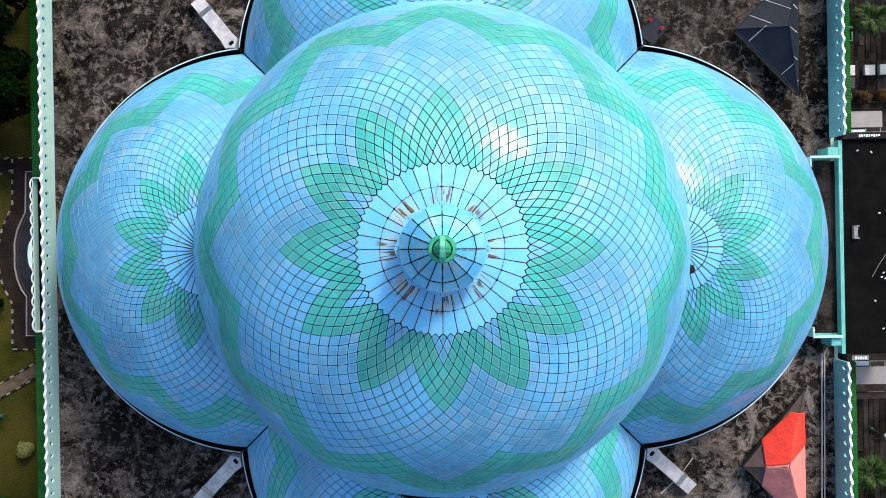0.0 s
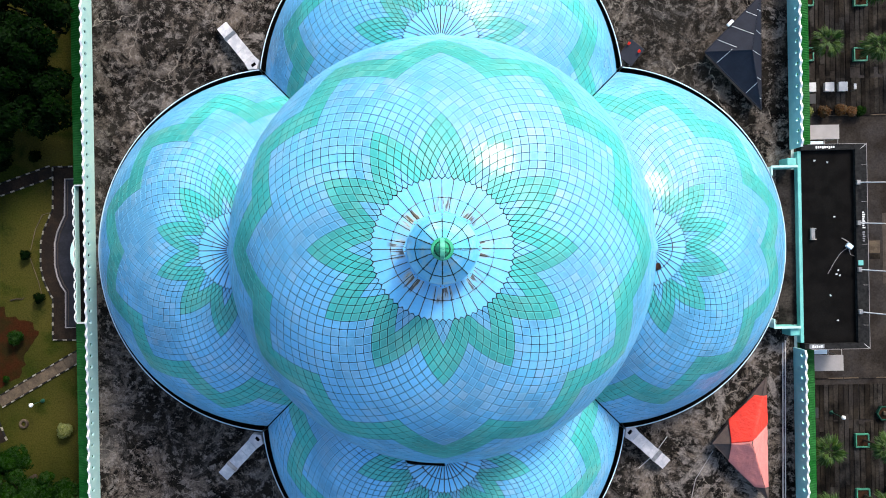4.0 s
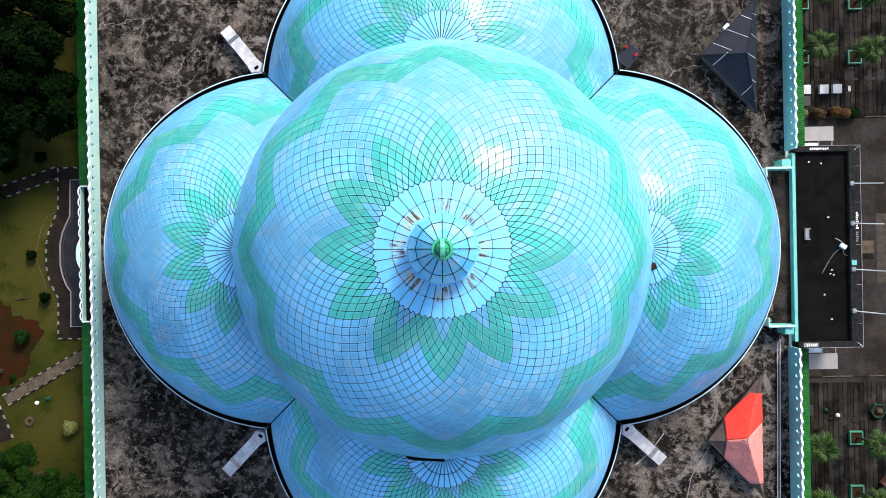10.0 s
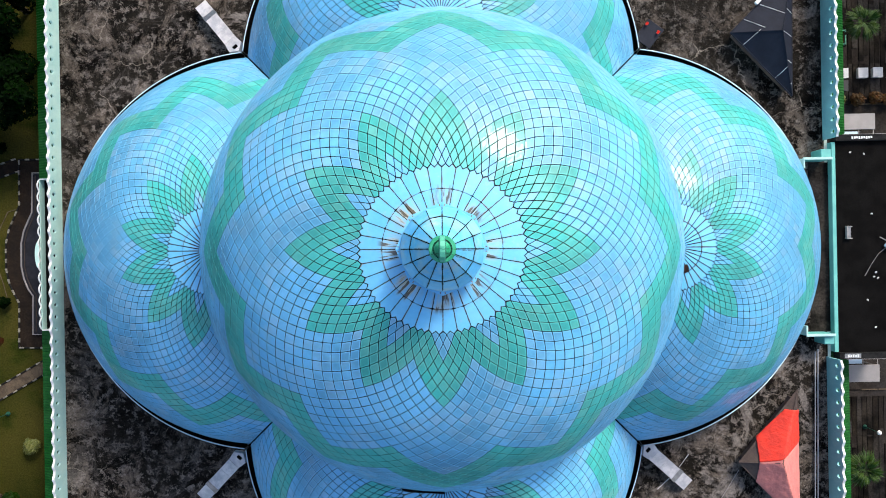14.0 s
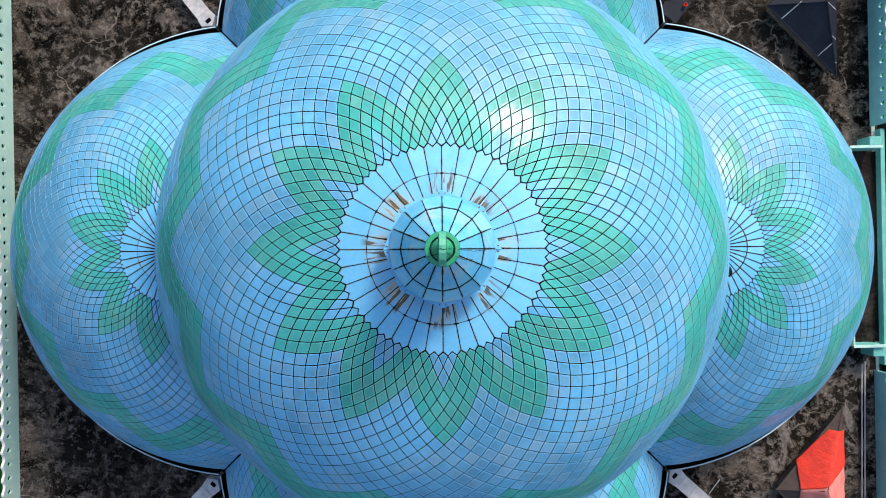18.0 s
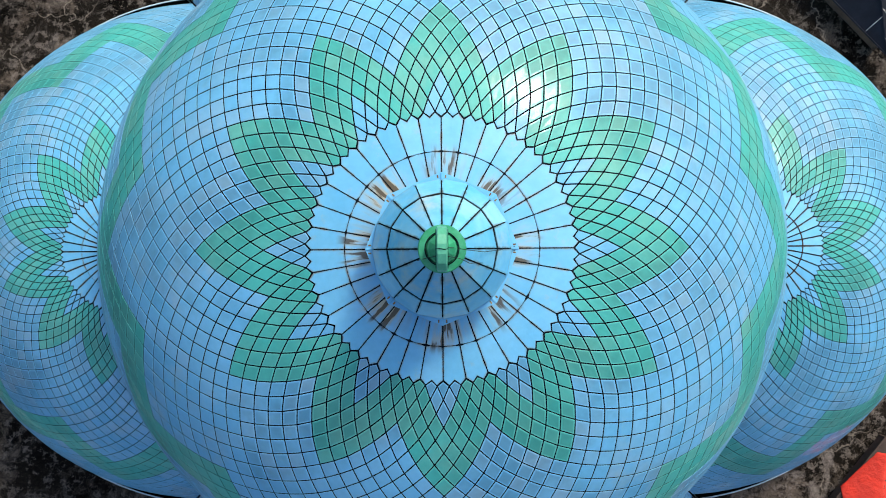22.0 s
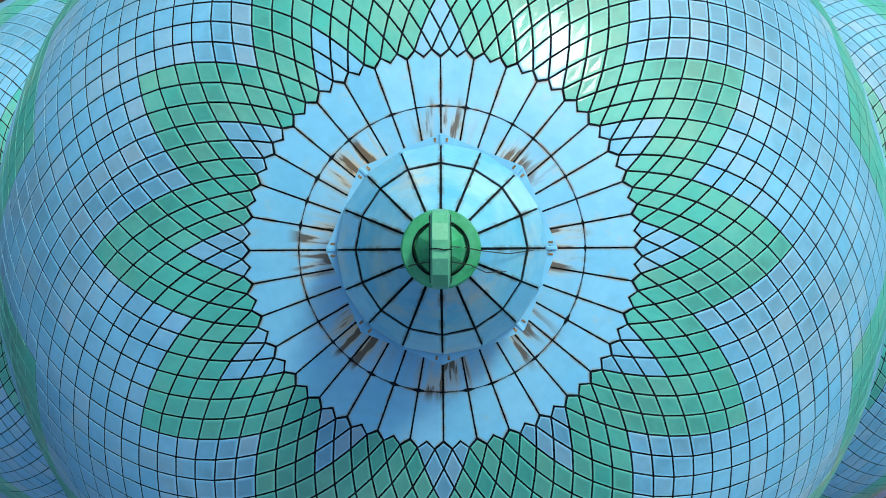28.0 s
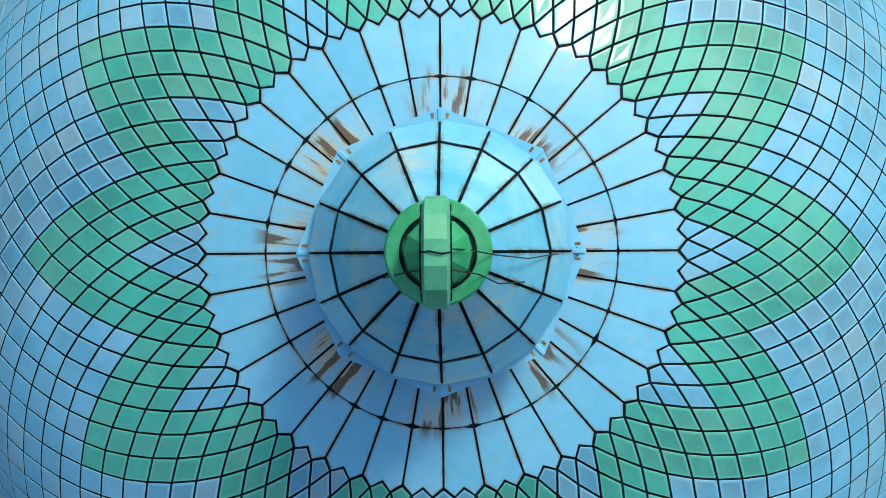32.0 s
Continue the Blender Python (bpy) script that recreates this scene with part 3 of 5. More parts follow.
def ring_panel(dome, shape, phase, inner, joint, keep, g=0.017, mat=PANEL_BLUE):
    """The pale crown: 36 wedge panels with pointed ends, and 36 short ones inside the round joint."""
    p0, p1 = shape.rows[0], shape.rows[1]
    pj, pi = math.asin(joint / shape.a), math.asin(inner / shape.a)
    w = 4 * STEP
    meshes = []
    for lo, teeth in ((pj + 0.0009, True), (pi, False)):
        hi = p0 if teeth else pj - 0.0009
        top, bot = [], []
        for i in range(5):
            f = i / 4
            phi = hi if not teeth else (p0 if i % 2 == 0 else p1)
            if teeth:
                phi -= 0.0030
            r = shape.a * math.sin(phi)
            a = g / r
            top.append((phi, a + (w - 2 * a) * f))
        mid = (lo + hi) / 2
        r = shape.a * math.sin(mid)
        a = g / r
        r2 = shape.a * math.sin(lo)
        a2 = g / r2
        loop = [(lo, a2 + (w - 2 * a2) * f) for f in (0, 0.5, 1)] + [(mid, w - a)] + top[::-1] + [(mid, a)]
        n = len(loop)
        vs = [shape.point(p, t, -0.03) for p, t in loop] + [shape.point(p, t, 0.035) for p, t in loop]
        inset = [(mid + (p - mid) * (1 - 0.05 / abs(shape.a * (hi - lo) / 2)), w / 2 + (t - w / 2) * (1 - 0.045 / (shape.a * math.sin(p) * w / 2))) for p, t in loop]
        vs += [shape.point(p, t, 0.035) for p, t in inset]
        vs.append(shape.point(mid, w / 2, 0.035))
        fs = [(i, (i + 1) % n, n + (i + 1) % n, n + i) for i in range(n)] + [(n + i, n + (i + 1) % n, 2 * n + (i + 1) % n, 2 * n + i) for i in range(n)]
        fs += [(2 * n + i, 2 * n + (i + 1) % n, 3 * n) for i in range(n)]
        meshes.append(raw_mesh("crown_panel", vs, fs, mat))
        marks = meshes[-1].attributes.new("rim", "FLOAT", "POINT")
        marks.data.foreach_set("value", [1.0] * (2 * n) + [0.0] * (n + 1))
    for k in range(36):
        for me, ph in zip(meshes, (p0, pi)):
            if keep(shape.point(ph, (k + 0.5) * w + phase)):
                t = link("crown_panel", me, dome)
                t.matrix_basis = Matrix.Rotation(k * w + phase, 4, "Z")


def shell(dome, shape, keep, lowest):
    verts, faces = [], []
    nphi, nth = 120, 240
    for i in range(nphi + 1):
        for j in range(nth):
            verts.append(shape.point(lowest * i / nphi + 0.002, 2 * math.pi * j / nth))
    for i in range(nphi):
        for j in range(nth):
            q = (i * nth + j, i * nth + (j + 1) % nth, (i + 1) * nth + (j + 1) % nth, (i + 1) * nth + j)
            if any(keep(verts[k]) for k in q):
                faces.append(q)
    link("shell", raw_mesh("shell", verts, faces, JOINT, smooth=True), dome, "dark metal shell showing in the tile joints")


ROT = -0.6
FIRST = [3.697, 3.845, 4.252, 4.68, 5.106, 5.52, 5.926, 6.327, 6.723, 7.075, 7.42]
MAIN = Shape(14.652, 13.948, 18.544).net(FIRST, 0.404, 60)
LA, LB, LZ, LX = 15.15, 13.75, 7.3, 13.95
SIDE_FIRST = [2.6 + (r - FIRST[0]) * 0.99 for r in FIRST]
LP, LQ = 1.9, 0.66
SIDE = Shape(LA, LB, LZ, LP, LQ).net(SIDE_FIRST, 0.448, 90)

dome = thing("main_dome", "large main dome of light blue tiles with green petal flower", "dome", rz=ROT)
shell(dome, MAIN, lambda p: True, radians(90))
ring_panel(dome, MAIN, 0.0, 1.7, 2.69, lambda p: True, mat=CROWN)
tile_net(dome, MAIN, 0.0, 4, lambda p: True, (23, 29))
dashes, dash_faces = [], []
dash_rnd = random.Random(3)
joint_phi = math.asin(2.69 / MAIN.a)
for k in range(36):
    th, b = k * 4 * STEP, len(dashes)
    s, w = dash_rnd.uniform(0.022, 0.060), dash_rnd.uniform(0.0010, 0.0030)
    loop = [(joint_phi, th - s), (joint_phi - w, th), (joint_phi, th + s), (joint_phi + w, th)]
    dashes += [MAIN.point(p, a, 0.02) for p, a in loop] + [MAIN.point(p, a, 0.042) for p, a in loop]
    dash_faces += [(b + 4, b + 5, b + 6, b + 7)] + [(b + i, b + (i + 1) % 4, b + 4 + (i + 1) % 4, b + 4 + i) for i in range(4)]
link("joint_sealant", raw_mesh("joint_sealant", dashes, dash_faces, JOINT), dome, "dark sealant blobs along the round joint", "stuff")


def side_keep(p):
    x, y = p.x + LX, p.y
    return x > abs(y) - 0.45 and math.hypot(x, y) > 12.3


def side_height(p):
    return LB * max(1 - min(math.hypot(p.x, p.y) / LA, 1.0) ** LP, 0.0) ** LQ


def side_trim(p):
    """Tiles at a valley are cut along its line."""
    over = abs(p.y) + 0.07 - (p.x + LX)
    if over > 0:
        q = Vector((p.x + over / 2, p.y - math.copysign(over / 2, p.y), p.z))
        q.z += side_height(q) - side_height(p)
        return q
    return p


side = thing("half_dome", "light blue tiled half dome with green flower beneath the main dome", "dome", "half domes round the main dome",
             at=(LX * math.cos(radians(ROT)), LX * math.sin(radians(ROT)), 0), rz=ROT)
shell(side, SIDE, lambda p: p.x + LX > abs(p.y) - 0.3 and math.hypot(p.x + LX, p.y) > 11.5, radians(90))
ring_panel(side, SIDE, radians(0), 0.55, 1.66, side_keep, 0.027)
ring_z = [LZ + SIDE.height(math.asin(r / LA)) for r in (1.62, 1.66, 1.70)]
seam_mesh = mesh_of("crown_seam", lathe([(1.63, ring_z[0] + 0.03), (1.635, ring_z[0] + 0.042), (1.685, ring_z[2] + 0.042), (1.69, ring_z[2] + 0.03)], 72), SEAM)
tile_net(side, SIDE, radians(15), 7, side_keep, (23, 29), side_trim)
part("crown_knob", lathe([(0.62, LZ + LB - 0.15), (0.62, LZ + LB + 0.08), (0.5, LZ + LB + 0.22), (0.2, LZ + LB + 0.34), (0, LZ + LB + 0.36)], 24), PANEL_BLUE, side, smooth=True)

RIM_IN, RIM_OUT, RIM_Z = 15.60, 15.69, 7.65
half = math.acos((15.6 - LX) / 15.7)
arc = (-half + 0.004, half - 0.004)
gut = lathe([(LA - 0.1, LZ - 0.5), (RIM_IN, LZ - 0.5), (RIM_IN - 0.006, RIM_Z + 0.012)], 96, arc)
part("skirt", lathe([(LA - 0.02, LZ - 0.5), (LA - 0.02, LZ + 0.1)], 96, arc), BLACK, side, "black skirt")
part("gutter", gut, BLACK, side, "black gutter")
rim = lathe([(RIM_IN, DECK_Z - 0.02), (RIM_IN, RIM_Z), (RIM_IN + 0.02, RIM_Z + 0.03), (RIM_OUT - 0.02, RIM_Z + 0.03), (RIM_OUT, RIM_Z), (RIM_OUT, DECK_Z - 0.02)], 96, arc)
part("rim_wall", rim, RIM_WHITE, side, "pale painted rim wall")
for k in (1, 2, 3):
    a = radians(ROT + 90 * k)
    half_dome = copy_thing(side, pose(LX * math.cos(a), LX * math.sin(a), 0, 0, 0, ROT + 90 * k))
link("crown_seam", seam_mesh, half_dome, "rusty brown round seam")
link("crown_seam", seam_mesh, side, "rusty brown round seam")

# valley gutters between the half domes
for k in range(4):
    pts = []
    for i in range(25):
        d = 8.2 + (15.45 - 8.2) * i / 24
        q = math.hypot(d - LX, d) / LA
        pts.append((d * math.sqrt(2), LZ + LB * max(1 - q ** LP, 0.0) ** LQ))
    bm = bmesh.new()
    rings = []
    for r, z in pts:
        rings.append([bm.verts.new(v) for v in ((r, -0.09, z - 0.4), (r, -0.09, z + 0.02), (r, -0.06, z + 0.07), (r, 0.06, z + 0.07), (r, 0.09, z + 0.02), (r, 0.09, z - 0.4))])
    for a, b in zip(rings, rings[1:]):
        for i in range(6):
            bm.faces.new((a[i], a[(i + 1) % 6], b[(i + 1) % 6], b[i]))
    bm.faces.new(rings[0]), bm.faces.new(rings[-1])
    v = part("valley_gutter", bm, BLACK)
    v.matrix_world = pose(0, 0, 0, 0, 0, ROT + 45 + 90 * k)
    tagged(v, "black valley gutter between two half domes", "gutter", "valley gutters")

# ---- lantern and finial on the main dome ----
lantern = thing("dome_lantern", "pale blue sixteen-sided metal cap with rusty brackets on the dome", "dome lantern", at=(0, 0, 32.2), rz=ROT)
part("drum", lathe([(1.74, -0.15), (1.74, 1.2)], 16), PANEL_BLUE, lantern)
oct_ = [(2.02 * math.cos(math.pi / 4 * k), 2.02 * math.sin(math.pi / 4 * k)) for k in range(8)]
part("flange", slab(bmesh.new(), oct_, 1.04, 1.1), PANEL_BLUE, lantern, "octagonal flange with rust at the corners")
part("cap_core", lathe([(1.80, 1.1), (1.78, 1.30), (1.385, 2.09), (0.92, 2.95), (0.5, 3.62), (0, 3.75)], 16), JOINT, lantern, "dark frame in the cap joints")
CAP = [(0.48, 3.66), (0.92, 2.98), (1.38, 2.13), (1.81, 1.28), (1.84, 1.12)]


def cap_panel(rows, gap):
    """A wedge of the cap between two ribs."""
    w = math.pi / 8
    loop = []
    vs, fs = [], []
    for r, z in rows:
        a = gap / r
        for t in (a, w - a):
            c = math.cos(math.pi / 16) / math.cos(t - w / 2)
            vs.append((r * c * math.cos(t), r * c * math.sin(t), z + 0.02))
    for i in range(len(rows) - 1):
        fs.append((2 * i, 2 * i + 1, 2 * i + 3, 2 * i + 2))
    n = len(vs)
    tops = [Vector(v) for v in vs]
    mids = [(tops[2 * i] + tops[2 * i + 1]) / 2 for i in range(len(rows))]
    centre = sum(mids, Vector()) / len(mids)
    fs = []
    for i in range(len(rows)):
        pull = 0.055 / max((tops[2 * i + 1] - tops[2 * i]).length / 2, 0.07)
        along = mids[i].lerp(mids[1 if i == 0 else i - 1], 0.055 / (mids[i] - mids[1 if i == 0 else i - 1]).length) if i in (0, len(rows) - 1) else mids[i]
        for s in (0, 1):
            vs.append(tuple((tops[2 * i + s] + (mids[i] - tops[2 * i + s]) * pull) + (along - mids[i])))
    for i in range(len(rows) - 1):
        a, b = 2 * i, n + 2 * i
        fs += [(b, b + 1, b + 3, b + 2), (a, b, b + 2, a + 2), (a + 1, b + 1, b + 3, a + 3)]
    fs += [(0, 1, n + 1, n), (n - 2, n - 1, 2 * n - 1, 2 * n - 2)]
    vs += [(x * 0.985, y * 0.985, z - 0.05) for x, y, z in vs[:n]]
    edge = [2 * i for i in range(len(rows))] + [2 * i + 1 for i in range(len(rows))][::-1]
    for a, b in zip(edge, edge[1:] + edge[:1]):
        fs.append((a, b, b + 2 * n, a + 2 * n))
    me = raw_mesh("cap_panel", vs, fs, CAP_BLUE)
    marks = me.attributes.new("rim", "FLOAT", "POINT")
    marks.data.foreach_set("value", [1.0] * n + [0.0] * n + [1.0] * n)
    return me


def shrink(rows, k0, k1):
    a, b = Vector((*rows[0], 0)), Vector((*rows[1], 0))
    c, d = Vector((*rows[-2], 0)), Vector((*rows[-1], 0))
    s, e = a.lerp(b, k0), d.lerp(c, k1)
    return [(s.x, s.y)] + rows[1:-1] + [(e.x, e.y)]


upper, lower = cap_panel(shrink(CAP[:3], 0, 0.06), 0.019), cap_panel(shrink(CAP[2:], 0.045, 0), 0.017)
for k in range(16):
    for me in (upper, lower):
        link("cap_panel", me, lantern).matrix_basis = Matrix.Rotation(k * math.pi / 8, 4, "Z")
bm = bmesh.new()
box(bm, 1.78, 2.0, -0.035, 0.035, 1.0, 1.125, 0.012)
box(bm, 1.78, 1.86, -0.05, 0.05, -0.3, 1.0, 0.01)
bracket = mesh_of("bracket", bm, PANEL_BLUE)
tab = mesh_of("rust_tab", boxed(1.86, 1.94, -0.02, 0.02, 1.101, 1.109, 0.004), RUST)
for k in range(8):
    turn = Matrix.Rotation(k * math.pi / 4, 4, "Z")
    b = link("bracket", bracket, lantern)
    b.matrix_basis = turn
    for s_ in (-1, 1):
        link("rust_tab", tab, b, "rusty bolt plate").matrix_basis = Matrix.Rotation(s_ * 0.055, 4, "Z")

finial = thing("finial", "green enamelled finial with ring on top of the dome", "finial", at=(0, 0, 35.8), rz=ROT)
part("base_disc", lathe([(0.2, 0.05), (0.50, 0.06), (0.545, 0.12), (0.545, 0.30), (0.52, 0.33), (0.385, 0.34), (0.37, 0.30), (0.36, 0.20), (0, 0.2)], 48), FINIAL_GREEN, finial)
part("groove", lathe([(0.368, 0.345), (0.38, 0.350), (0.392, 0.345)], 48), JOINT, finial, "dark rusted joint")
part("bowl", lathe([(0.33, 0.2), (0.34, 0.5), (0.30, 0.68), (0.2, 0.86), (0.12, 1.0), (0.0, 1.05)], 12), FINIAL_GREEN, finial, "faceted green bowl")
bm = bmesh.new()
ring_r, n = (0.30, 0.46), 14
loops = []
for i in range(n):
    a = 2 * math.pi * i / n
    inner = 0.28 - 0.03 * math.sin(a)
    loops.append([bm.verts.new((x, r * math.cos(a), 1.43 + r * math.sin(a))) for r, x in ((inner, -0.08), (0.40, -0.122), (0.48, -0.09), (0.48, 0.09), (0.40, 0.122), (inner, 0.08))])
for i in range(n):
    a, b = loops[i], loops[(i + 1) % n]
    for j in range(6):
        bm.faces.new((a[j], a[(j + 1) % 6], b[(j + 1) % 6], b[j]))
part("ring", bm, FINIAL_MINT, finial, "upright faceted green ring")
for s in (-1, 1):
    bm = bmesh.new()
    tube(bm, [(s * 0.124, 0.405 * math.cos(math.pi * k / 12), 1.43 + 0.405 * math.sin(math.pi * k / 12)) for k in range(13)], 0.007, 5)
    part("ring_edge", bm, JOINT, finial, "dark weld seam")
bm = bmesh.new()
tube(bm, [(-0.115, 0, 1.88), (-0.05, 0.01, 1.915), (0.05, -0.01, 1.915), (0.115, 0, 1.88)], 0.008, 5)
part("ring_seam", bm, JOINT, finial, "dark seam")
for k, pts in enumerate([[(0.1, 0.03, 1.2), (0.3, 0.02, 0.6), (0.56, -0.03, 0.32), (1.0, -0.08, -0.6), (1.5, -0.03, -1.7), (1.74, -0.02, -2.35), (1.9, -0.06, -2.5), (1.95, 0.03, -2.5), (1.87, 0.05, -2.5)],
                         [(0.08, -0.15, 1.1), (0.4, -0.22, 0.4), (0.62, -0.33, 0.1), (0.95, -0.34, -0.55)],
                         [(-0.08, -0.15, 1.1), (-0.34, -0.2, 0.45), (-0.56, -0.26, 0.18)]]):
    part("cable", tube(bmesh.new(), pts, 0.008, 5), CABLE, finial, "thin black earthing cable")

# ---- parapets ----
PITCH = 0.97


def parapet_unit(paint):
    """One panel of the pierced parapet: a hole, and a scalloped top with a white edge."""
    w, t, hy, hz = PITCH / 2 - 0.002, 0.14, 0.0, 1.52

    def top(y):
        return 2.02 + 0.17 * math.cos(math.pi * y / PITCH) + 0.05 * math.cos(3 * math.pi * y / PITCH)

    corner = [math.atan2(-hz, w), math.atan2(-hz, -w), math.atan2(top(w) - hz, w), math.atan2(top(w) - hz, -w)]
    angles = sorted([-math.pi + 2 * math.pi * (i + 0.5) / 20 for i in range(20)] + corner)
    outer, inner = [], []
    for a in angles:
        c, s = math.cos(a), math.sin(a)
        inner.append((hy + 0.16 * c, hz + 0.24 * s))
        lo, hi = 0.0, 4.0
        for _ in range(30):
            k = (lo + hi) / 2
            y, z = k * c, hz + k * s
            if abs(y) <= w + 1e-6 and -1e-6 <= z <= top(y) + 1e-6:
                lo = k
            else:
                hi = k
        outer.append((lo * c, hz + lo * s))
    n = len(angles)
    verts, faces, idx = [], [], []
    for x in (0, t):
        verts += [(x, y, z) for y, z in outer] + [(x, y, z) for y, z in inner]
    for i in range(n):
        j = (i + 1) % n
        faces += [(i, j, n + j, n + i), (2 * n + i, 2 * n + j, 3 * n + j, 3 * n + i), (n + i, n + j, 3 * n + j, 3 * n + i), (i, j, 2 * n + j, 2 * n + i)]
        up = outer[i][1] > 1.9 and outer[j][1] > 1.9
        idx += [0, 0, 0, 1 if up else 0]
    me = raw_mesh("parapet_panel", verts, faces, paint, WHITE, index=idx)
    return me


def coping_unit():
    """The thick white scalloped edge of one panel."""
    bm = bmesh.new()
    rings = []
    for i in range(11):
        y = (i / 10 - 0.5) * (PITCH - 0.004)
        z = 2.02 + 0.17 * math.cos(math.pi * y / PITCH) + 0.05 * math.cos(3 * math.pi * y / PITCH)
        rings.append([bm.verts.new((x, y, z + d)) for x, d in ((-0.02, 0.0), (-0.02, 0.05), (0.16, 0.05), (0.16, 0.0))])
    for a, b in zip(rings, rings[1:]):
        for j in range(4):
            bm.faces.new((a[j], a[(j + 1) % 4], b[(j + 1) % 4], b[j]))
    bm.faces.new(rings[0]), bm.faces.new(rings[-1])
    return mesh_of("coping", bm, WHITE)


coping = coping_unit()


def parapet(x, turn, y0, y1, base, paint, label, skip=None, name="parapet"):
    unit = parapet_unit(paint)
    ob = thing(name, label, "parapet", "parapets round the roof", at=(x, 0, base), rz=turn)
    count = int((y1 - y0) / PITCH)
    for i in range(count):
        y = y0 + (i + 0.5) * PITCH
        if skip and skip[0] < y < skip[1]:
            continue
        p = link("parapet_panel", unit, ob)
        p.matrix_basis = Matrix.Translation((0, y, 0))
        link("coping", coping, p, "white scalloped coping")
    return ob


parapet(HALF_X - 0.12, 0, -33.5, 33.5, DECK_Z, MINT_SHADE, "blue-green pierced parapet with white scalloped top", skip=(-9.3, 8.2))
parapet(-WEST_X + 0.12, 180, -33.5, 33.5, DECK_Z - 0.3, MINT, "pale mint pierced parapet with white scalloped top")


# ---- green eaves outside the parapets ----
def eave(x0, x1, z0, z1, y0, y1, name):
    ob = thing(name, "dark green ribbed sheet eave along the wall", "eave", "eaves", at=(0, 0, 0))
    length, rib = 1.98, 0.22
    per = 9
    vs, fs = [], []
    for i in range(per * 8 + 1):
        y = i * rib / 8
        h = 0.035 * (1 if (i % 8) in (0, 1, 7) else 0.35 if (i % 8) in (2, 6) else 0)
        vs += [(x0, y, z0 + h), (x1, y, z1 + h), (x1, y, z1 + h - 0.03)]
    for i in range(per * 8):
        a, b = 3 * i, 3 * i + 3
        fs += [(a, b, b + 1, a + 1), (a + 1, b + 1, b + 2, a + 2)]
    me = raw_mesh("eave_sheet", vs, fs, EAVE)
    y = y0
    while y < y1:
        link("eave_sheet", me, ob).matrix_basis = Matrix.Translation((0, y, 0))
        y += length
    part("fascia", boxed(min(x1, x1 - math.copysign(0.06, x1)), max(x1, x1 - math.copysign(0.06, x1)), y0, y, z1 - 0.28, z1 - 0.035), EAVE, ob)
    return ob


eave(-31.01, -33.15, 5.85, 4.7, 6.2, 33.5, "eave_roof")
eave(-31.01, -33.15, 5.85, 4.7, -33.5, -6.4, "eave_roof")
eave(31.2, 33.4, 5.85, 4.7, 8.35, 33.5, "eave_roof")
eave(31.2, 33.4, 5.85, 4.7, -33.5, -9.35, "eave_roof")

# ---- west porch ----
west = thing("west_porch", "small porch roof with white scalloped parapet and shade-darkened top", "porch", at=(-31.05, 0.15, 0))
# Black here is the porch roof's shade put into its colour.
part("porch_roof", boxed(-1.368, 0, -6.1, 6.1, 5.0, 5.3), BLACK, west, "roof slab blackened for shade")
part("porch_parapet", boxed(-1.44, -1.37, -6.1, 6.1, 5.0, 5.98, 0.01), MINT, west, "mint parapet wall")
for k in range(13):
    crest = [(0.93 * (k - 6.5) + 0.93 * i / 10, 5.98 + 0.02 + 0.16 * math.sin(math.pi * i / 10)) for i in range(11)]
    bm = bmesh.new()
    rings = [[bm.verts.new((x, y, z + d)) for x, d in ((-1.46 - 0.45 * (z - 5.98), -0.05), (-1.46 - 0.45 * (z - 5.98), 0.03), (-1.36 - 0.45 * (z - 5.98), 0.03), (-1.36 - 0.45 * (z - 5.98), -0.05))] for y, z in crest]
    for a, b in zip(rings, rings[1:]):
        for q in range(4):
            bm.faces.new((a[q], a[(q + 1) % 4], b[(q + 1) % 4], b[q]))
    bm.faces.new(rings[0]), bm.faces.new(rings[-1])
    part("porch_coping", bm, WHITE, west, "white scalloped coping")
part("porch_bow", lathe([(1.3, 5.0), (1.3, 6.06), (1.22, 6.14), (0, 6.14)], 24, (math.pi * 0.5, math.pi * 1.5)), MINT, west, "mint bow-fronted centre").matrix_basis = Matrix.LocRotScale((-1.43, 0, 0), Euler((0, 0, 0)), (0.3, 0.95, 1))
for y in (-6.15, 6.05):
    part("porch_cheek", boxed(-1.368, 0, y, y + 0.08, 5.0, 6.05), WHITE, west, "white end wall")
for y in (-5.9, -2.0, 2.0, 5.9):
    part("porch_column", lathe([(0.3, 0), (0.3, 0.3), (0.22, 0.4), (0.2, 4.7), (0.3, 4.8), (0.3, 5.0)], 16), MINT, west).matrix_basis = Matrix.Translation((-0.4, y, 0))

# ---- east entrance porch ----
east = thing("entrance_porch", "entrance porch with flat black roof and dark lettered border", "porch", at=(31.2, -0.42, 0))
X1, YH = 5.98, 8.95
part("roof_slab", boxed(0.365, X1 - 1.0, -YH + 0.5, YH - 0.5, 6.0, 6.5), BLACK, east, "black roof")
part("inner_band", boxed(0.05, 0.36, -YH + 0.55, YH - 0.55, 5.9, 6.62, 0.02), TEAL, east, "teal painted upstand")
part("border_east", boxed(X1 - 1.0, X1, -YH, YH, 5.9, 6.85, 0.01), KERB_BLACK, east, "dark border")
part("border_north", boxed(0.3, X1 - 1.003, YH - 0.5, YH, 5.9, 6.85, 0.01), KERB_BLACK, east, "dark border")
part("border_south", boxed(0.3, X1 - 1.003, -YH, -YH + 0.5, 5.9, 6.85, 0.01), KERB_BLACK, east, "dark border")
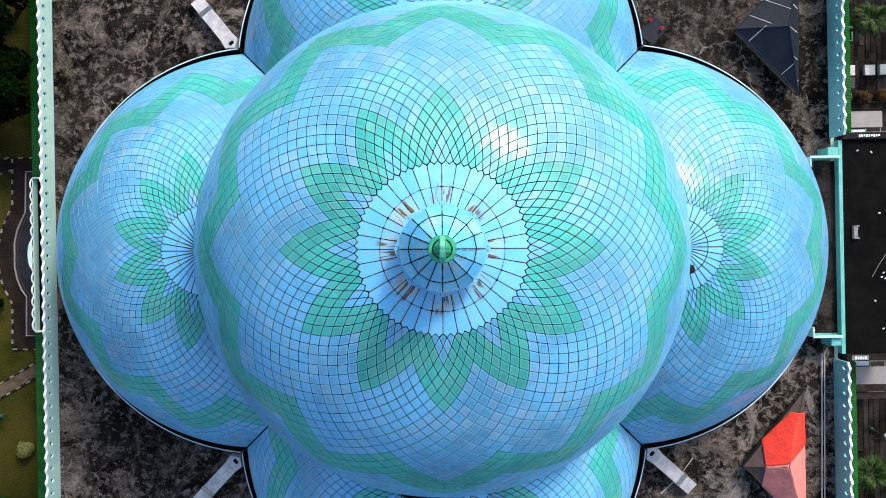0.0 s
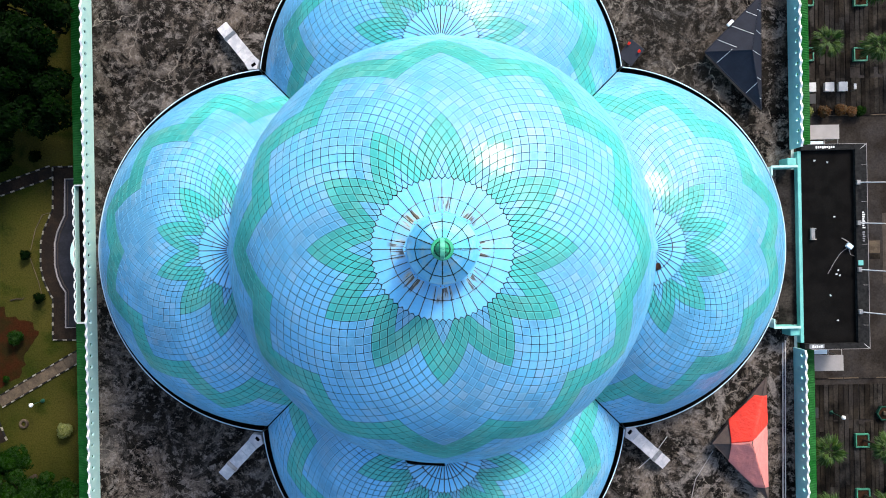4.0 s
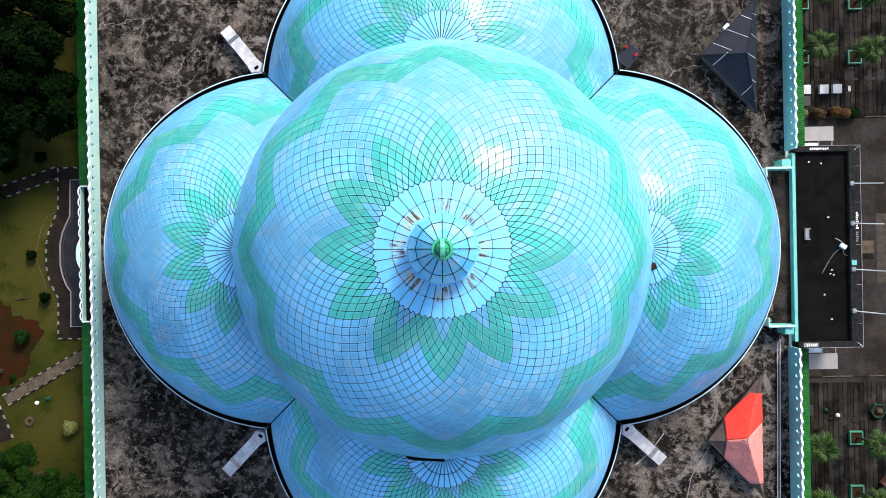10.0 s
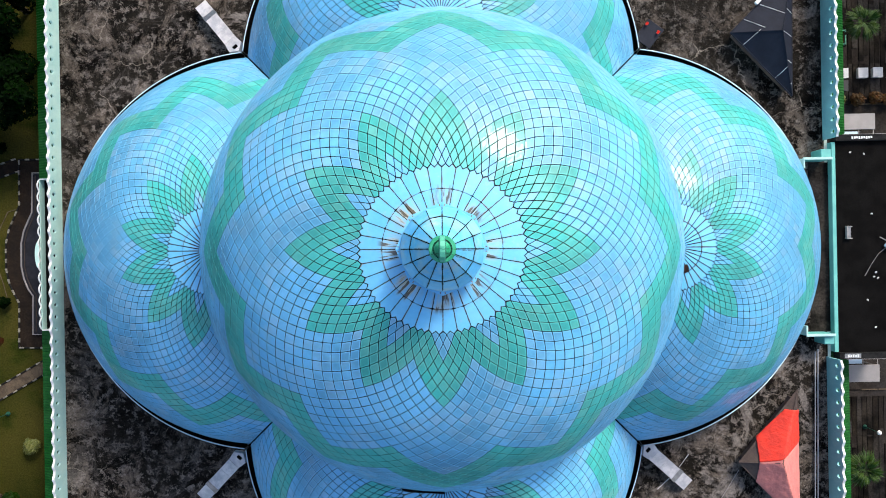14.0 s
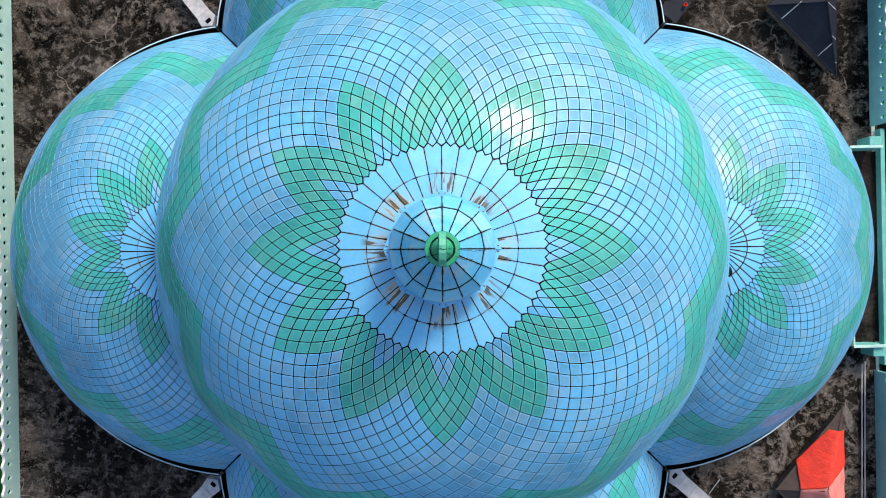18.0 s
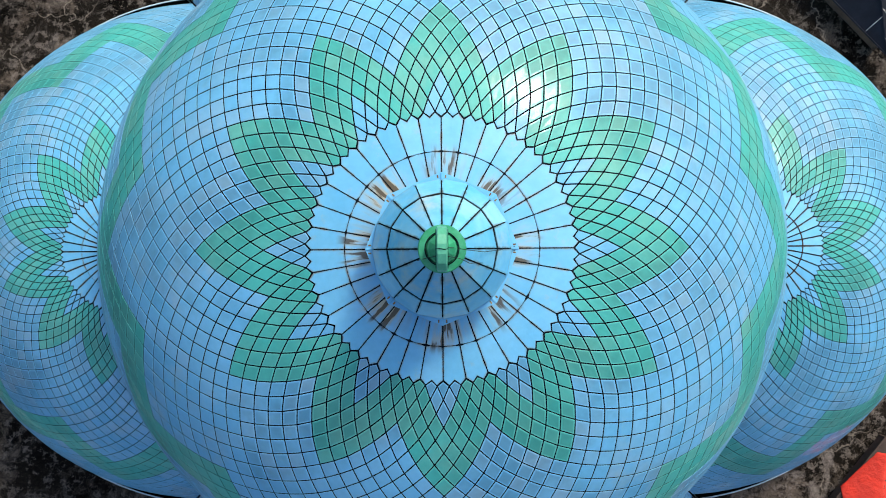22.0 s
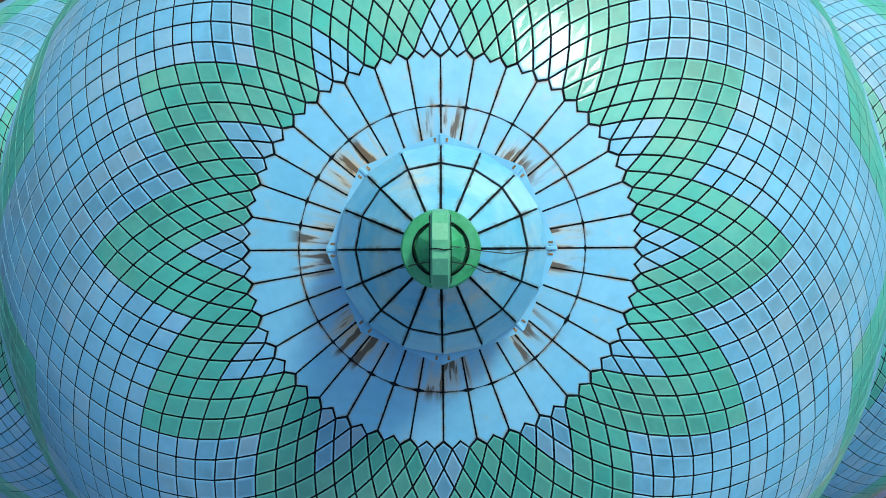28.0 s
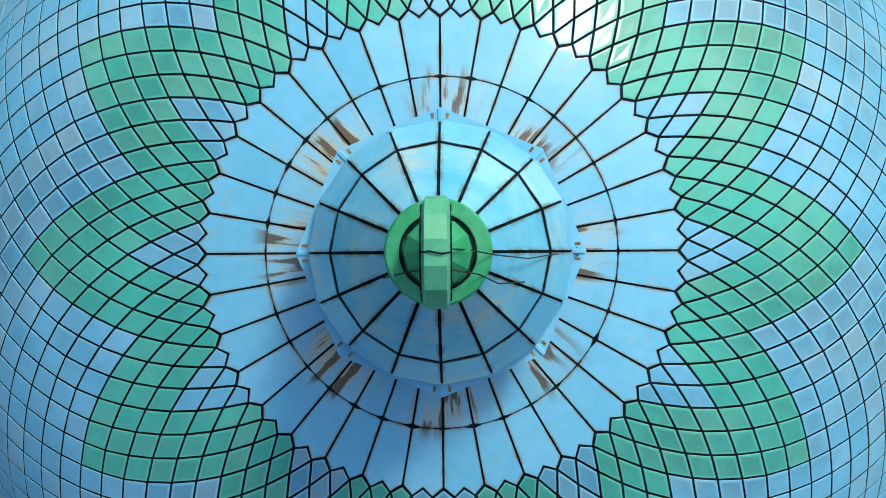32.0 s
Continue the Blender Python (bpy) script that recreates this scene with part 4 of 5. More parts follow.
for a in ((X1 + 0.002, X1 + 0.032, -YH - 0.03, YH + 0.03), (0.9, X1, YH + 0.002, YH + 0.03), (0.9, X1, -YH - 0.03, -YH - 0.002)):
    part("edge_strip", boxed(*a, 6.7, 6.87), CANOPY, east, "pale grey edge strip")
for y in (7.1, 3.9, 0.15, -3.4, -6.9):
    part("border_joint", boxed(X1 - 0.5, X1 - 0.03, y - 0.014, y + 0.014, 6.85, 6.86), CANOPY, east)
for y0, y1 in ((YH - 0.42, YH - 0.05), (-YH + 0.42, -YH + 0.05)):
    bm = tube(bmesh.new(), [(X1 - 0.5, y0, 6.865), (X1 - 0.06, y1, 6.865)], 0.02, 4)
    part("border_joint", bm, WHITE, east)
for k in range(13):
    y = 3.0 - k * 0.19 - (0.2 if k > 7 else 0)
    part("lettering", boxed(X1 - 0.46, X1 - 0.46 + (0.16, 0.24, 0.2)[k % 3], y - 0.12, y, 6.852, 6.862), WHITE if k < 8 else STEEL, east, "unreadable white sign letter")
for k in range(9):
    part("lettering", boxed(1.55 + k * 0.19, 1.68 + k * 0.19, YH - 0.38 + (k % 3) * 0.03, YH - 0.16, 6.852, 6.862), WHITE, east, "unreadable white sign letter")
for k in range(5):
    part("lettering", boxed(0.95 + k * 0.19, 1.08 + k * 0.19, -YH + 0.14, -YH + 0.36 - (k % 2) * 0.04, 6.852, 6.862), WHITE, east, "unreadable white sign letter")
part("sign_backing", boxed(0.7, 2.0, -YH + 0.07, -YH + 0.44, 6.845, 6.852), STEEL, east)
for x in (0.9, X1 - 0.6):
    for y in (-8.0, -2.8, 2.8, 8.0):
        part("porch_column", lathe([(0.45, 0), (0.45, 0.5), (0.33, 0.6), (0.33, 5.5), (0.45, 5.9)], 20), MINT, east).matrix_basis = Matrix.Translation((x, y, 0))
for y in (5.07, 1.59, -2.42, -6.06):
    pole = thing("flagpole", "thin pale flagpole slanting outward from a square base", "flagpole", "flagpoles on the entrance porch", at=(36.34, y * 1.015, 6.852))
    part("pole", tube(bmesh.new(), [(0, 0, 0.12), (0.88, -0.08, 0.95), (1.78, -0.16, 1.75)], 0.05, 8, 0.8), PLASTIC, pole)
    part("base_block", boxed(-0.16, 0.16, -0.2, 0.2, 0.0, 0.24, 0.02), STEEL, pole, "concrete base block")
    part("finial_ball", lathe([(0, -0.07), (0.07, 0.0), (0, 0.07)], 8), STEEL, pole).matrix_basis = Matrix.Translation((1.8, -0.16, 1.78))

part("gutter_floor", boxed(-1.55, 0.045, -6.8, 6.85, DECK_Z, DECK_Z + 0.03), STRIP, east, "dark stained gutter floor")

# teal link walls between the half dome and the porch
for y, s in ((6.55, 1), (-7.3, -1)):
    lw = thing("link_wall", "low teal wall joining the dome rim to the porch", "low wall", "link walls", at=(28.4, y, DECK_Z))
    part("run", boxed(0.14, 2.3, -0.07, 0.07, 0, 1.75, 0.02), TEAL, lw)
    part("coping", boxed(0.0, 2.3, -0.1, 0.1, 1.75, 1.85, 0.02), MINT, lw, "mint coping")
    part("return", boxed(0.0, 0.14, -0.75 if s > 0 else 0.0, 0.0 if s > 0 else 0.75, 0, 1.8, 0.02), MINT, lw)
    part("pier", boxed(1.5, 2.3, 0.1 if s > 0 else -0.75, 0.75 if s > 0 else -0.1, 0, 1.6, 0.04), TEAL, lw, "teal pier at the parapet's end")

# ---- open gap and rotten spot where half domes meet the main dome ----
gap = thing("open_gap", "black slab standing for the dark slit below the main dome", "gap", kind="structure")
# Black slab stands for the shade in the slit; no opening is cut.
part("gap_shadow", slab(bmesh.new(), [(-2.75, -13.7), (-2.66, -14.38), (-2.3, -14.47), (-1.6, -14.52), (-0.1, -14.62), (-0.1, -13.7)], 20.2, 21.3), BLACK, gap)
rot = thing("rusted_spot", "dark rusted patch on the half dome crown", "rust patch", at=(14.62, -1.45, 0))
part("rust_patch", slab(bmesh.new(), [(-0.2, 0.22), (0.06, 0.26), (0.14, 0.02), (0.1, -0.2), (-0.12, -0.28), (-0.24, -0.1)], 20.5, 21.12), SEAM, rot)

# ---- roof deck things ----
def duct(x, y, tx, ty, poles=False):
    d = Vector((tx - x, ty - y, 0))
    ob = thing("roof_duct", "sloping grey sheet-metal duct from dome rim to deck", "duct", "roof ducts", at=(x, y, DECK_Z), rz=math.degrees(math.atan2(d.y, d.x)))
    L = d.length
    cuts = [(0.0, 1.55), (0.75, 1.5), (1.9, 1.12), (L * 0.70, 0.72), (L * 0.76, 0.86), (L, 0.45)]
    for i, ((a, za), (b, zb)) in enumerate(zip(cuts, cuts[1:])):
        bm = bmesh.new()
        w = 0.52 if i != 3 else 0.57
        q = [(a + 0.01, za), (b - 0.01, zb)]
        lo = [[bm.verts.new((px, s * w, pz - 0.42)) for s in (-1, 1)] for px, pz in q]
        hi = [[bm.verts.new((px, s * w, pz)) for s in (-1, 1)] for px, pz in q]
        for f in ((hi[0][0], hi[0][1], hi[1][1], hi[1][0]), (lo[0][0], lo[0][1], lo[1][1], lo[1][0]), (lo[0][0], lo[1][0], hi[1][0], hi[0][0]),
                  (lo[0][1], lo[1][1], hi[1][1], hi[0][1]), (lo[0][0], lo[0][1], hi[0][1], hi[0][0]), (lo[1][0], lo[1][1], hi[1][1], hi[1][0])):
            bm.faces.new(f)
        part("duct_section", bm, METAL if i != 3 else STEEL, ob)
    bm = slab(bmesh.new(), [(-0.42, 0.0), (0.0, -0.62), (0.5, -0.55), (0.5, 0.55), (0.0, 0.62)], 1.0, 1.72)
    part("collar", bm, METAL, ob, "pale collar plate on the rim")
    part("inlet", boxed(-0.12, 0.14, -0.2, 0.2, 1.722, 1.735), BLACK, ob, "small black inlet")
    for px in (1.9, L * 0.73, L - 0.2):
        part("leg", boxed(px - 0.04, px + 0.04, -0.4, 0.4, 0.0, 0.5), STEEL, ob)
    if poles:
        for s in (-1, 1):
            bm = tube(bmesh.new(), [(L * 0.72, s * 0.6, 0.1), (L * 0.72 - 0.1, s * 1.5, 0.12), (L * 0.72 - 0.15, s * 1.9, 0.15)], 0.03, 5)
            part("stay_rod", bm, METAL, ob)


duct(-15.95, 16.15, -19.05, 20.0)
duct(-16.2, -16.05, -19.65, -19.6)
duct(15.85, -16.05, 19.35, -19.3, True)


def hip_height(tri, apex, x, y, eave_z):
    """Height of a three-sided hip roof over a triangle."""
    best = 1e9
    for a, b in zip(tri, tri[1:] + tri[:1]):
        n = Vector((b[0] - a[0], b[1] - a[1])).orthogonal().normalized()
        dp = (apex[0] - a[0]) * n.x + (apex[1] - a[1]) * n.y
        dq = (x - a[0]) * n.x + (y - a[1]) * n.y
        best = min(best, eave_z + (apex[2] - eave_z) * dq / dp)
    return best


def hip_roof(tri, apex, eave_z, mats, label):
    ob = thing("hip_roof", label, "skylight roof", "three-sided roofs on the deck")
    for i in range(3):
        a, b = tri[i], tri[(i + 1) % 3]
        bm = bmesh.new()
        top = [bm.verts.new((*a, eave_z)), bm.verts.new((*b, eave_z)), bm.verts.new(apex)]
        low = [bm.verts.new((*a, eave_z - 0.1)), bm.verts.new((*b, eave_z - 0.1)), bm.verts.new((apex[0], apex[1], apex[2] - 0.1))]
        bm.faces.new(top), bm.faces.new(low)
        for j in range(3):
            bm.faces.new((top[j], top[(j + 1) % 3], low[(j + 1) % 3], low[j]))
        f = part("roof_sheet", bm, mats[i], ob)
        d = Vector((b[0] - a[0], b[1] - a[1], 0)).normalized()
        bm = bmesh.new()
        tube(bm, [(*a, eave_z), (*b, eave_z)], 0.05, 6)
        part("eave_edge", bm, mats[i], ob)
        tube_bm = tube(bmesh.new(), [(*a, eave_z + 0.03), (apex[0], apex[1], apex[2] + 0.03)], 0.035, 5)
        part("hip_cap", tube_bm, mats[i], ob)
        c = (sum(p[0] for p in tri) / 3, sum(p[1] for p in tri) / 3)
        wl = bmesh.new()
        ia, ib = [(p[0] + (c[0] - p[0]) * 0.12, p[1] + (c[1] - p[1]) * 0.12) for p in (a, b)]
        n = Vector((ib[1] - ia[1], ia[0] - ib[0], 0)).normalized() * 0.1
        slab(wl, [ia, ib, (ib[0] - n.x, ib[1] - n.y), (ia[0] - n.x, ia[1] - n.y)], DECK_Z, eave_z - 0.03)
        part("base_wall", wl, BROWN_SHEET, ob)
    return ob


def rib_lines(ob, tri, apex, eave_z, ribs):
    for x0, y0, x1, y1 in ribs:
        pts = []
        for i in range(6):
            x, y = x0 + (x1 - x0) * i / 5, y0 + (y1 - y0) * i / 5
            pts.append((x, y, hip_height(tri, apex, x, y, eave_z) + 0.03))
        part("seam_rib", tube(bmesh.new(), pts, 0.022, 4), WHITE, ob, "white seam strip")


T1, P1 = [(28.1, 21.6), (23.15, 16.72), (27.95, 11.6)], (26.65, 16.45, 8.5)
roof1 = hip_roof(T1, P1, 7.1, (NAVY, NAVY, NAVY), "three-sided dark slate-blue metal roof with white seams")
rib_lines(roof1, T1, P1, 7.1, [(26.75, 20.15, 27.5, 19.6), (25.5, 18.9, 27.0, 17.9), (24.25, 17.75, 25.55, 16.85), (24.15, 15.75, 25.2, 16.7), (26.65, 13.1, 27.4, 13.85),
                              (26.6, 16.45, 27.9, 16.3), (27.3, 18.3, 28.0, 18.15), (27.6, 20.2, 28.0, 20.15), (27.3, 14.3, 27.9, 14.2), (27.65, 12.6, 27.9, 12.55)])
part("lamp_box", boxed(-0.3, 0.3, -0.14, 0.14, 7.1, 7.35, 0.02, m=pose(25.35, 19.15, 0, 0, 0, 45)), WHITE, roof1, "white box on the eave")
T2, P2 = [(27.95, -11.7), (23.2, -17.35), (27.95, -22.4)], (25.95, -17.0, 8.7)
hip_roof(T2, P2, 7.1, (BROWN_SHEET, BROWN_SHEET, BROWN_SHEET), "three-sided brown metal roof under tarpaulins")


def cloth(name, outline, mat, label, seed, lift):
    """A tarpaulin laid over the second roof, with creases."""
    bm = bmesh.new()
    bm.faces.new([bm.verts.new((x, y, 0)) for x, y in outline])
    bmesh.ops.triangulate(bm, faces=bm.faces)
    for _ in range(4):
        bmesh.ops.subdivide_edges(bm, edges=bm.edges, cuts=1, use_grid_fill=True)
        bmesh.ops.triangulate(bm, faces=bm.faces)
    for v in bm.verts:
        x, y = v.co.x, v.co.y
        crease = 0.11 * noise.noise(Vector((x * 0.9 + y * 1.6, (x - y) * 0.25, seed))) + 0.05 * noise.noise(Vector((x * 3 + y * 5, (x - y) * 0.8, seed + 3)))
        v.co.z = hip_height(T2, P2, x, y, 7.1) + lift + abs(crease)
        v.co.x += 0.05 * noise.noise(Vector((y * 1.3, seed, 0)))
    top = list(bm.faces)
    bmesh.ops.solidify(bm, geom=top, thickness=0.012)
    ob = part(name, bm, mat, smooth=True)
    return tagged(ob, label, "tarpaulin", "tarpaulins on the roof")


cloth("tarpaulin", [(24.63, -15.3), (26.83, -13.15), (27.9, -13.2), (27.95, -15.76), (25.75, -16.85), (24.5, -17.12)], RED_CLOTH, "bright red creased tarpaulin over a brown roof", 1.0, 0.09)
cloth("tarpaulin", [(24.5, -17.0), (25.75, -16.75), (27.93, -15.7), (27.95, -21.15), (26.75, -21.2), (24.52, -18.9)], PINK_CLOTH, "faded pink tarpaulin laid over a brown roof", 7.0, 0.05)

stand = thing("roof_platform", "low dark grey platform beside the dome rim", "platform", at=(16.85, 16.9, DECK_Z), rz=-38)
part("platform_top", boxed(-0.75, 0.75, -0.95, 0.95, 0.55, 0.65, 0.02), NAVY, stand)
for sx in (-0.6, 0.6):
    for sy in (-0.8, 0.8):
        part("leg", boxed(sx - 0.05, sx + 0.05, sy - 0.05, sy + 0.05, 0, 0.55), STEEL, stand)
for x, y in ((16.62, 17.65), (17.5, 16.95)):
    pot = thing("red_pot", "small red plastic pot on the platform", "pot", "red pots", at=(x, y, DECK_Z))
    part("pot_body", lathe([(0.09, 0), (0.12, 0.25), (0.13, 0.28), (0.11, 0.28), (0.08, 0.08), (0, 0.08)], 12), RED_CLOTH, pot)
    pot.location.z = DECK_Z + 0.65
dark = thing("roof_box", "dark box standing on the roof deck", "box", at=(28.75, 23.4, DECK_Z))
part("box_body", boxed(-0.95, 0.95, -0.95, 0.95, 0, 0.9, 0.03), KERB_BLACK, dark)
part("box_lid", boxed(-0.7, 0.7, -0.7, 0.7, 0.9, 0.98, 0.02), CABLE, dark)
for x, y in ((27.9, -24.3),):
    tank = thing("water_tank", "pale blue round water tank on a dark stand", "water tank", "water tanks on the deck", at=(x, y, DECK_Z))
    part("tank_stand", boxed(-0.95, 0.95, -0.95, 0.95, 0, 0.5, 0.03), KERB_BLACK, tank, "dark stand")
    part("tank_body", lathe([(0.62, 0.5), (0.66, 0.8), (0.66, 1.6), (0.55, 1.85), (0.2, 1.97), (0, 1.98)], 28), RIM_WHITE, tank, smooth=True)
    part("tank_lid", lathe([(0.22, 1.93), (0.22, 2.03), (0, 2.06)], 16), CABLE, tank, "black lid")
pipes = thing("roof_pipes", "pair of pale pipes along the foot of the parapet", "pipe")
for o in (0.0, 0.22):
    part("pipe", tube(bmesh.new(), [(30.1 - o, -8.6 - o, 6.2), (29.85 - o, -23.2 + o, 6.2)], 0.05, 8), METAL, pipes)
    part("pipe", tube(bmesh.new(), [(29.85 - o, -23.2 + o, 6.2), (27.4 + o, -23.16 + o, 6.2), (27.38 + o, -30, 6.2)], 0.05, 8), METAL, pipes)
rod = thing("loose_rod", "thin loose rod lying on the deck", "rod")
part("rod", tube(bmesh.new(), [(23.6, -18.3, 6.05), (22.0, -20.8, 6.04), (21.4, -23.4, 6.04)], 0.03, 5), CANOPY, rod)

bench = thing("roof_hatch", "small grey hatch box on the porch roof", "hatch", at=(32.5, 0.72, 6.5))
part("hatch_back", boxed(-0.22, -0.13, -0.52, 0.52, 0, 0.3, 0.02), CANOPY, bench)
for y in (-0.52, 0.43):
    part("hatch_cheek", boxed(-0.128, 0.24, y, y + 0.09, 0, 0.28, 0.02), CANOPY, bench)
part("hatch_lid", boxed(-0.128, 0.16, -0.428, 0.428, 0, 0.2, 0.02), STEEL, bench, "grey steel lid")
unit_ = thing("floodlight", "pale blue floodlight with trailing cable on the porch roof", "floodlight", at=(35.6, -0.4, 6.5), rz=-35)
part("lamp_case", boxed(-0.28, 0.28, -0.2, 0.2, 0.12, 0.4, 0.03), RIM_WHITE, unit_)
part("lamp_foot", boxed(-0.1, 0.1, -0.1, 0.1, 0, 0.13), STEEL, unit_)
part("cable", tube(bmesh.new(), [(0, -0.2, 0.1), (-0.2, -0.9, 0.03), (-0.2, -1.8, 0.03), (-0.1, -3.0, 0.03)], 0.02, 5), CANOPY, unit_, "grey cable")
part("cable", tube(bmesh.new(), [(0.2, -0.2, 0.1), (0.6, -0.5, 0.03), (1.3, -0.3, 0.03), (1.75, -0.55, 0.1)], 0.025, 5), CANOPY, unit_, "grey cable")
jb = thing("junction_box", "small teal junction box on the porch roof", "junction box", at=(36.5, -1.88, 6.5))
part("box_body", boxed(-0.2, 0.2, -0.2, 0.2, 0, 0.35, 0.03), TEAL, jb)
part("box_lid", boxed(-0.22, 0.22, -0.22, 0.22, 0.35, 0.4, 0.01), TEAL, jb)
rods = thing("loose_batten", "pale wooden batten lying on the porch roof", "batten", at=(35.35, 0.15, 6.51), rz=-30)
part("batten", boxed(-0.35, 0.35, -0.035, 0.035, 0, 0.05, 0.01), CANOPY, rods)
for x, y in ((33.95, 2.2), (34.2, -2.5), (34.35, -2.95), (34.05, -2.85), (33.5, -4.7), (33.4, 7.0), (32.3, 7.15), (34.1, -6.9)):
    s = thing("rubble_scrap", "small white scrap lying on the black roof", "scrap", "scraps on the porch roof", at=(x + 0.5, y, 6.5), rz=x * 90)
    part("scrap", boxed(-0.09, 0.09, -0.06, 0.06, 0, 0.06, 0.02), PLASTIC, s)

# ---- east forecourt ----
tagged(part("pavement", boxed(31.25, 140, -90, 90, -0.2, 0.05), ASPHALT), "worn dark forecourt paving", "pavement", kind="structure")
tagged(part("pavement_west", boxed(-33.6, -31.0, -33, 33, -0.2, 0.05), ASPHALT), "dark paving along the wall foot", "pavement", kind="structure")
strips = thing("paving_strips", "weathered concrete paving strips with dark joints", "paving", kind="structure")
strip_mesh = [mesh_of("strip", boxed(-w, w, -l / 2 - 0.004, l / 2 + 0.004, 0, 0.07, 0.006), STRIP) for w, l in ((0.20, 3.4), (0.235, 3.4), (0.17, 3.4), (0.21, 3.4))]
for lo, hi in ((12.35, 30.0), (-30.9, -13.35)):
    x = 34.0
    while x < 49.5:
        k = random.randrange(4)
        w = (0.20, 0.235, 0.17, 0.21)[k]
        x += w + 0.02
        slip = random.uniform(-1.6, 1.6)
        for j in range(5):
            s = link("strip", strip_mesh[k], strips)
            s.matrix_basis = pose(x + random.uniform(-0.01, 0.01), lo + 1.75 + 3.41 * j + (slip if 0 < j < 4 else 0), 0.045 + random.uniform(-0.012, 0.012))
        x += w + random.choice((0.02, 0.03, 0.09))
for y, name in ((12.2, "edge_kerb"), (-13.2, "edge_kerb")):
    for k in range(9):
        x = 35.5 + 1.55 * k + random.uniform(-0.05, 0.05)
        part(name, boxed(x, x + 1.4, y - 0.05, y + 0.05, 0.05, 0.14, 0.01), PATH if (k * 7) % 3 else STRIP, strips)
patch = thing("paver_patch", "square patch of small grey block pavers", "paving", kind="structure")
pm = mesh_of("paver", boxed(-0.24, 0.24, -0.115, 0.115, 0, 0.035, 0.008), PAVER)
for i in range(12):
    for j in range(25):
        s = link("paver", pm, patch)
        s.matrix_basis = pose(42.95 + 0.5 * i + (0.25 if j % 2 else 0), -3.97 + 0.27 * j, 0.05)
part("paver_bed", boxed(42.6, 60, -4.12, 2.7, 0.04, 0.062), PAVER, patch)
part("ramp_stone", boxed(40.4, 42.3, -1.15, 0.05, 0.04, 0.09, 0.01), PATH, patch, "tan stone panel")
part("ramp_stone", boxed(40.4, 42.3, -1.75, -1.2, 0.04, 0.08, 0.01), STRIP, patch)


def palm(x, y, h, seed, r=1.55):
    rnd = random.Random(seed)
    ob = thing("palm", "short green palm with a spiky crown in a planter", "palm", "potted palms on the forecourt", at=(x, y, 0.4), rz=seed * 77)
    lean = Vector((rnd.uniform(-0.3, 0.3), rnd.uniform(-0.3, 0.3), 0))
    part("trunk", tube(bmesh.new(), [(0, 0, 0), lean * 0.4 + Vector((0, 0, h * 0.5)), lean + Vector((0, 0, h))], 0.13, 8, 0.65), BARK, ob)
    shapes = []
    for v in range(3):
        droop = (0.15, 0.5, 0.95)[v]
        vs, fs = [], []
        for k in range(9):
            a = (k - 4) * 0.13 + rnd.uniform(-0.05, 0.05)
            ln = r * (0.62 - 0.035 * abs(k - 4)) * rnd.uniform(0.85, 1.1)
            x0, z0 = r * 0.34, 0.12 - 0.25 * droop * 0.3
            b = len(vs)
            for f, w in ((0.0, 0.018), (0.35, 0.05), (0.7, 0.04), (1.0, 0.004)):
                cx, cy = x0 + ln * f * math.cos(a), ln * f * math.sin(a)
                cz = z0 + 0.18 * f - (0.25 + 0.55 * droop) * f * f
                nx, ny = -math.sin(a) * w, math.cos(a) * w
                vs += [(cx - nx, cy - ny, cz), (cx, cy, cz - 0.03 * (1 - f)), (cx + nx, cy + ny, cz)]
            for q in range(3):
                c = b + 3 * q
                fs += [(c, c + 3, c + 4, c + 1), (c + 1, c + 4, c + 5, c + 2)]
        b = len(vs)
        vs += [(0, -0.015, 0), (0, 0.015, 0), (r * 0.36, 0.012, 0.12), (r * 0.36, -0.012, 0.12)]
        fs.append((b, b + 1, b + 2, b + 3))
        shapes.append(raw_mesh("frond", vs, fs, FROND))
    for k in range(38):
        fr = link("frond", shapes[0 if k > 26 else 1 if k > 12 else 2], ob)
        sc = rnd.uniform(0.8, 1.12) * (0.82 if k > 26 else 1)
        fr.matrix_basis = Matrix.LocRotScale(lean + Vector((0, 0, h + 0.02 * (k - 10))), Euler((rnd.uniform(-0.5, 0.5), (-0.6 if k > 26 else -0.15) + rnd.uniform(-0.25, 0.25), k * 2.39996 + rnd.uniform(-0.25, 0.25))), (sc, sc, sc))


def planter(x, y, s=0.66, filled=True):
    ob = thing("planter", "square green painted planter box filled with soil", "planter", "planter boxes on the forecourt", at=(x, y, 0.11))
    for a in ((-s, s, -s, -s + 0.12), (-s, s, s - 0.12, s), (-s, -s + 0.12, -s + 0.121, s - 0.121), (s - 0.12, s, -s + 0.121, s - 0.121)):
        part("planter_wall", boxed(*a, -0.05, 0.32, 0.015), PLANTER, ob)
    part("soil", boxed(-s + 0.12, s - 0.12, -s + 0.12, s - 0.12, 0, 0.22), SOIL, ob, "reddish soil")


SPOTS = [(40.72, 23.32), (40.62, 18.02), (45.97, 23.23), (45.87, 17.93), (45.84, 12.75), (35.55, 23.41), (35.45, 18.11), (40.1, -19.2), (45.35, -19.3), (40.1, -24.5), (34.9, -24.4), (34.9, -19.2)]
for i, (x, y) in enumerate(SPOTS):
    planter(x, y)
    if i not in (4,):
        palm(x + 0.15, y + 0.05, 4.4 if i == 5 else 2.95, i + 1, 2.2 if i == 5 else 1.75 if i in (6, 11) else 1.55)


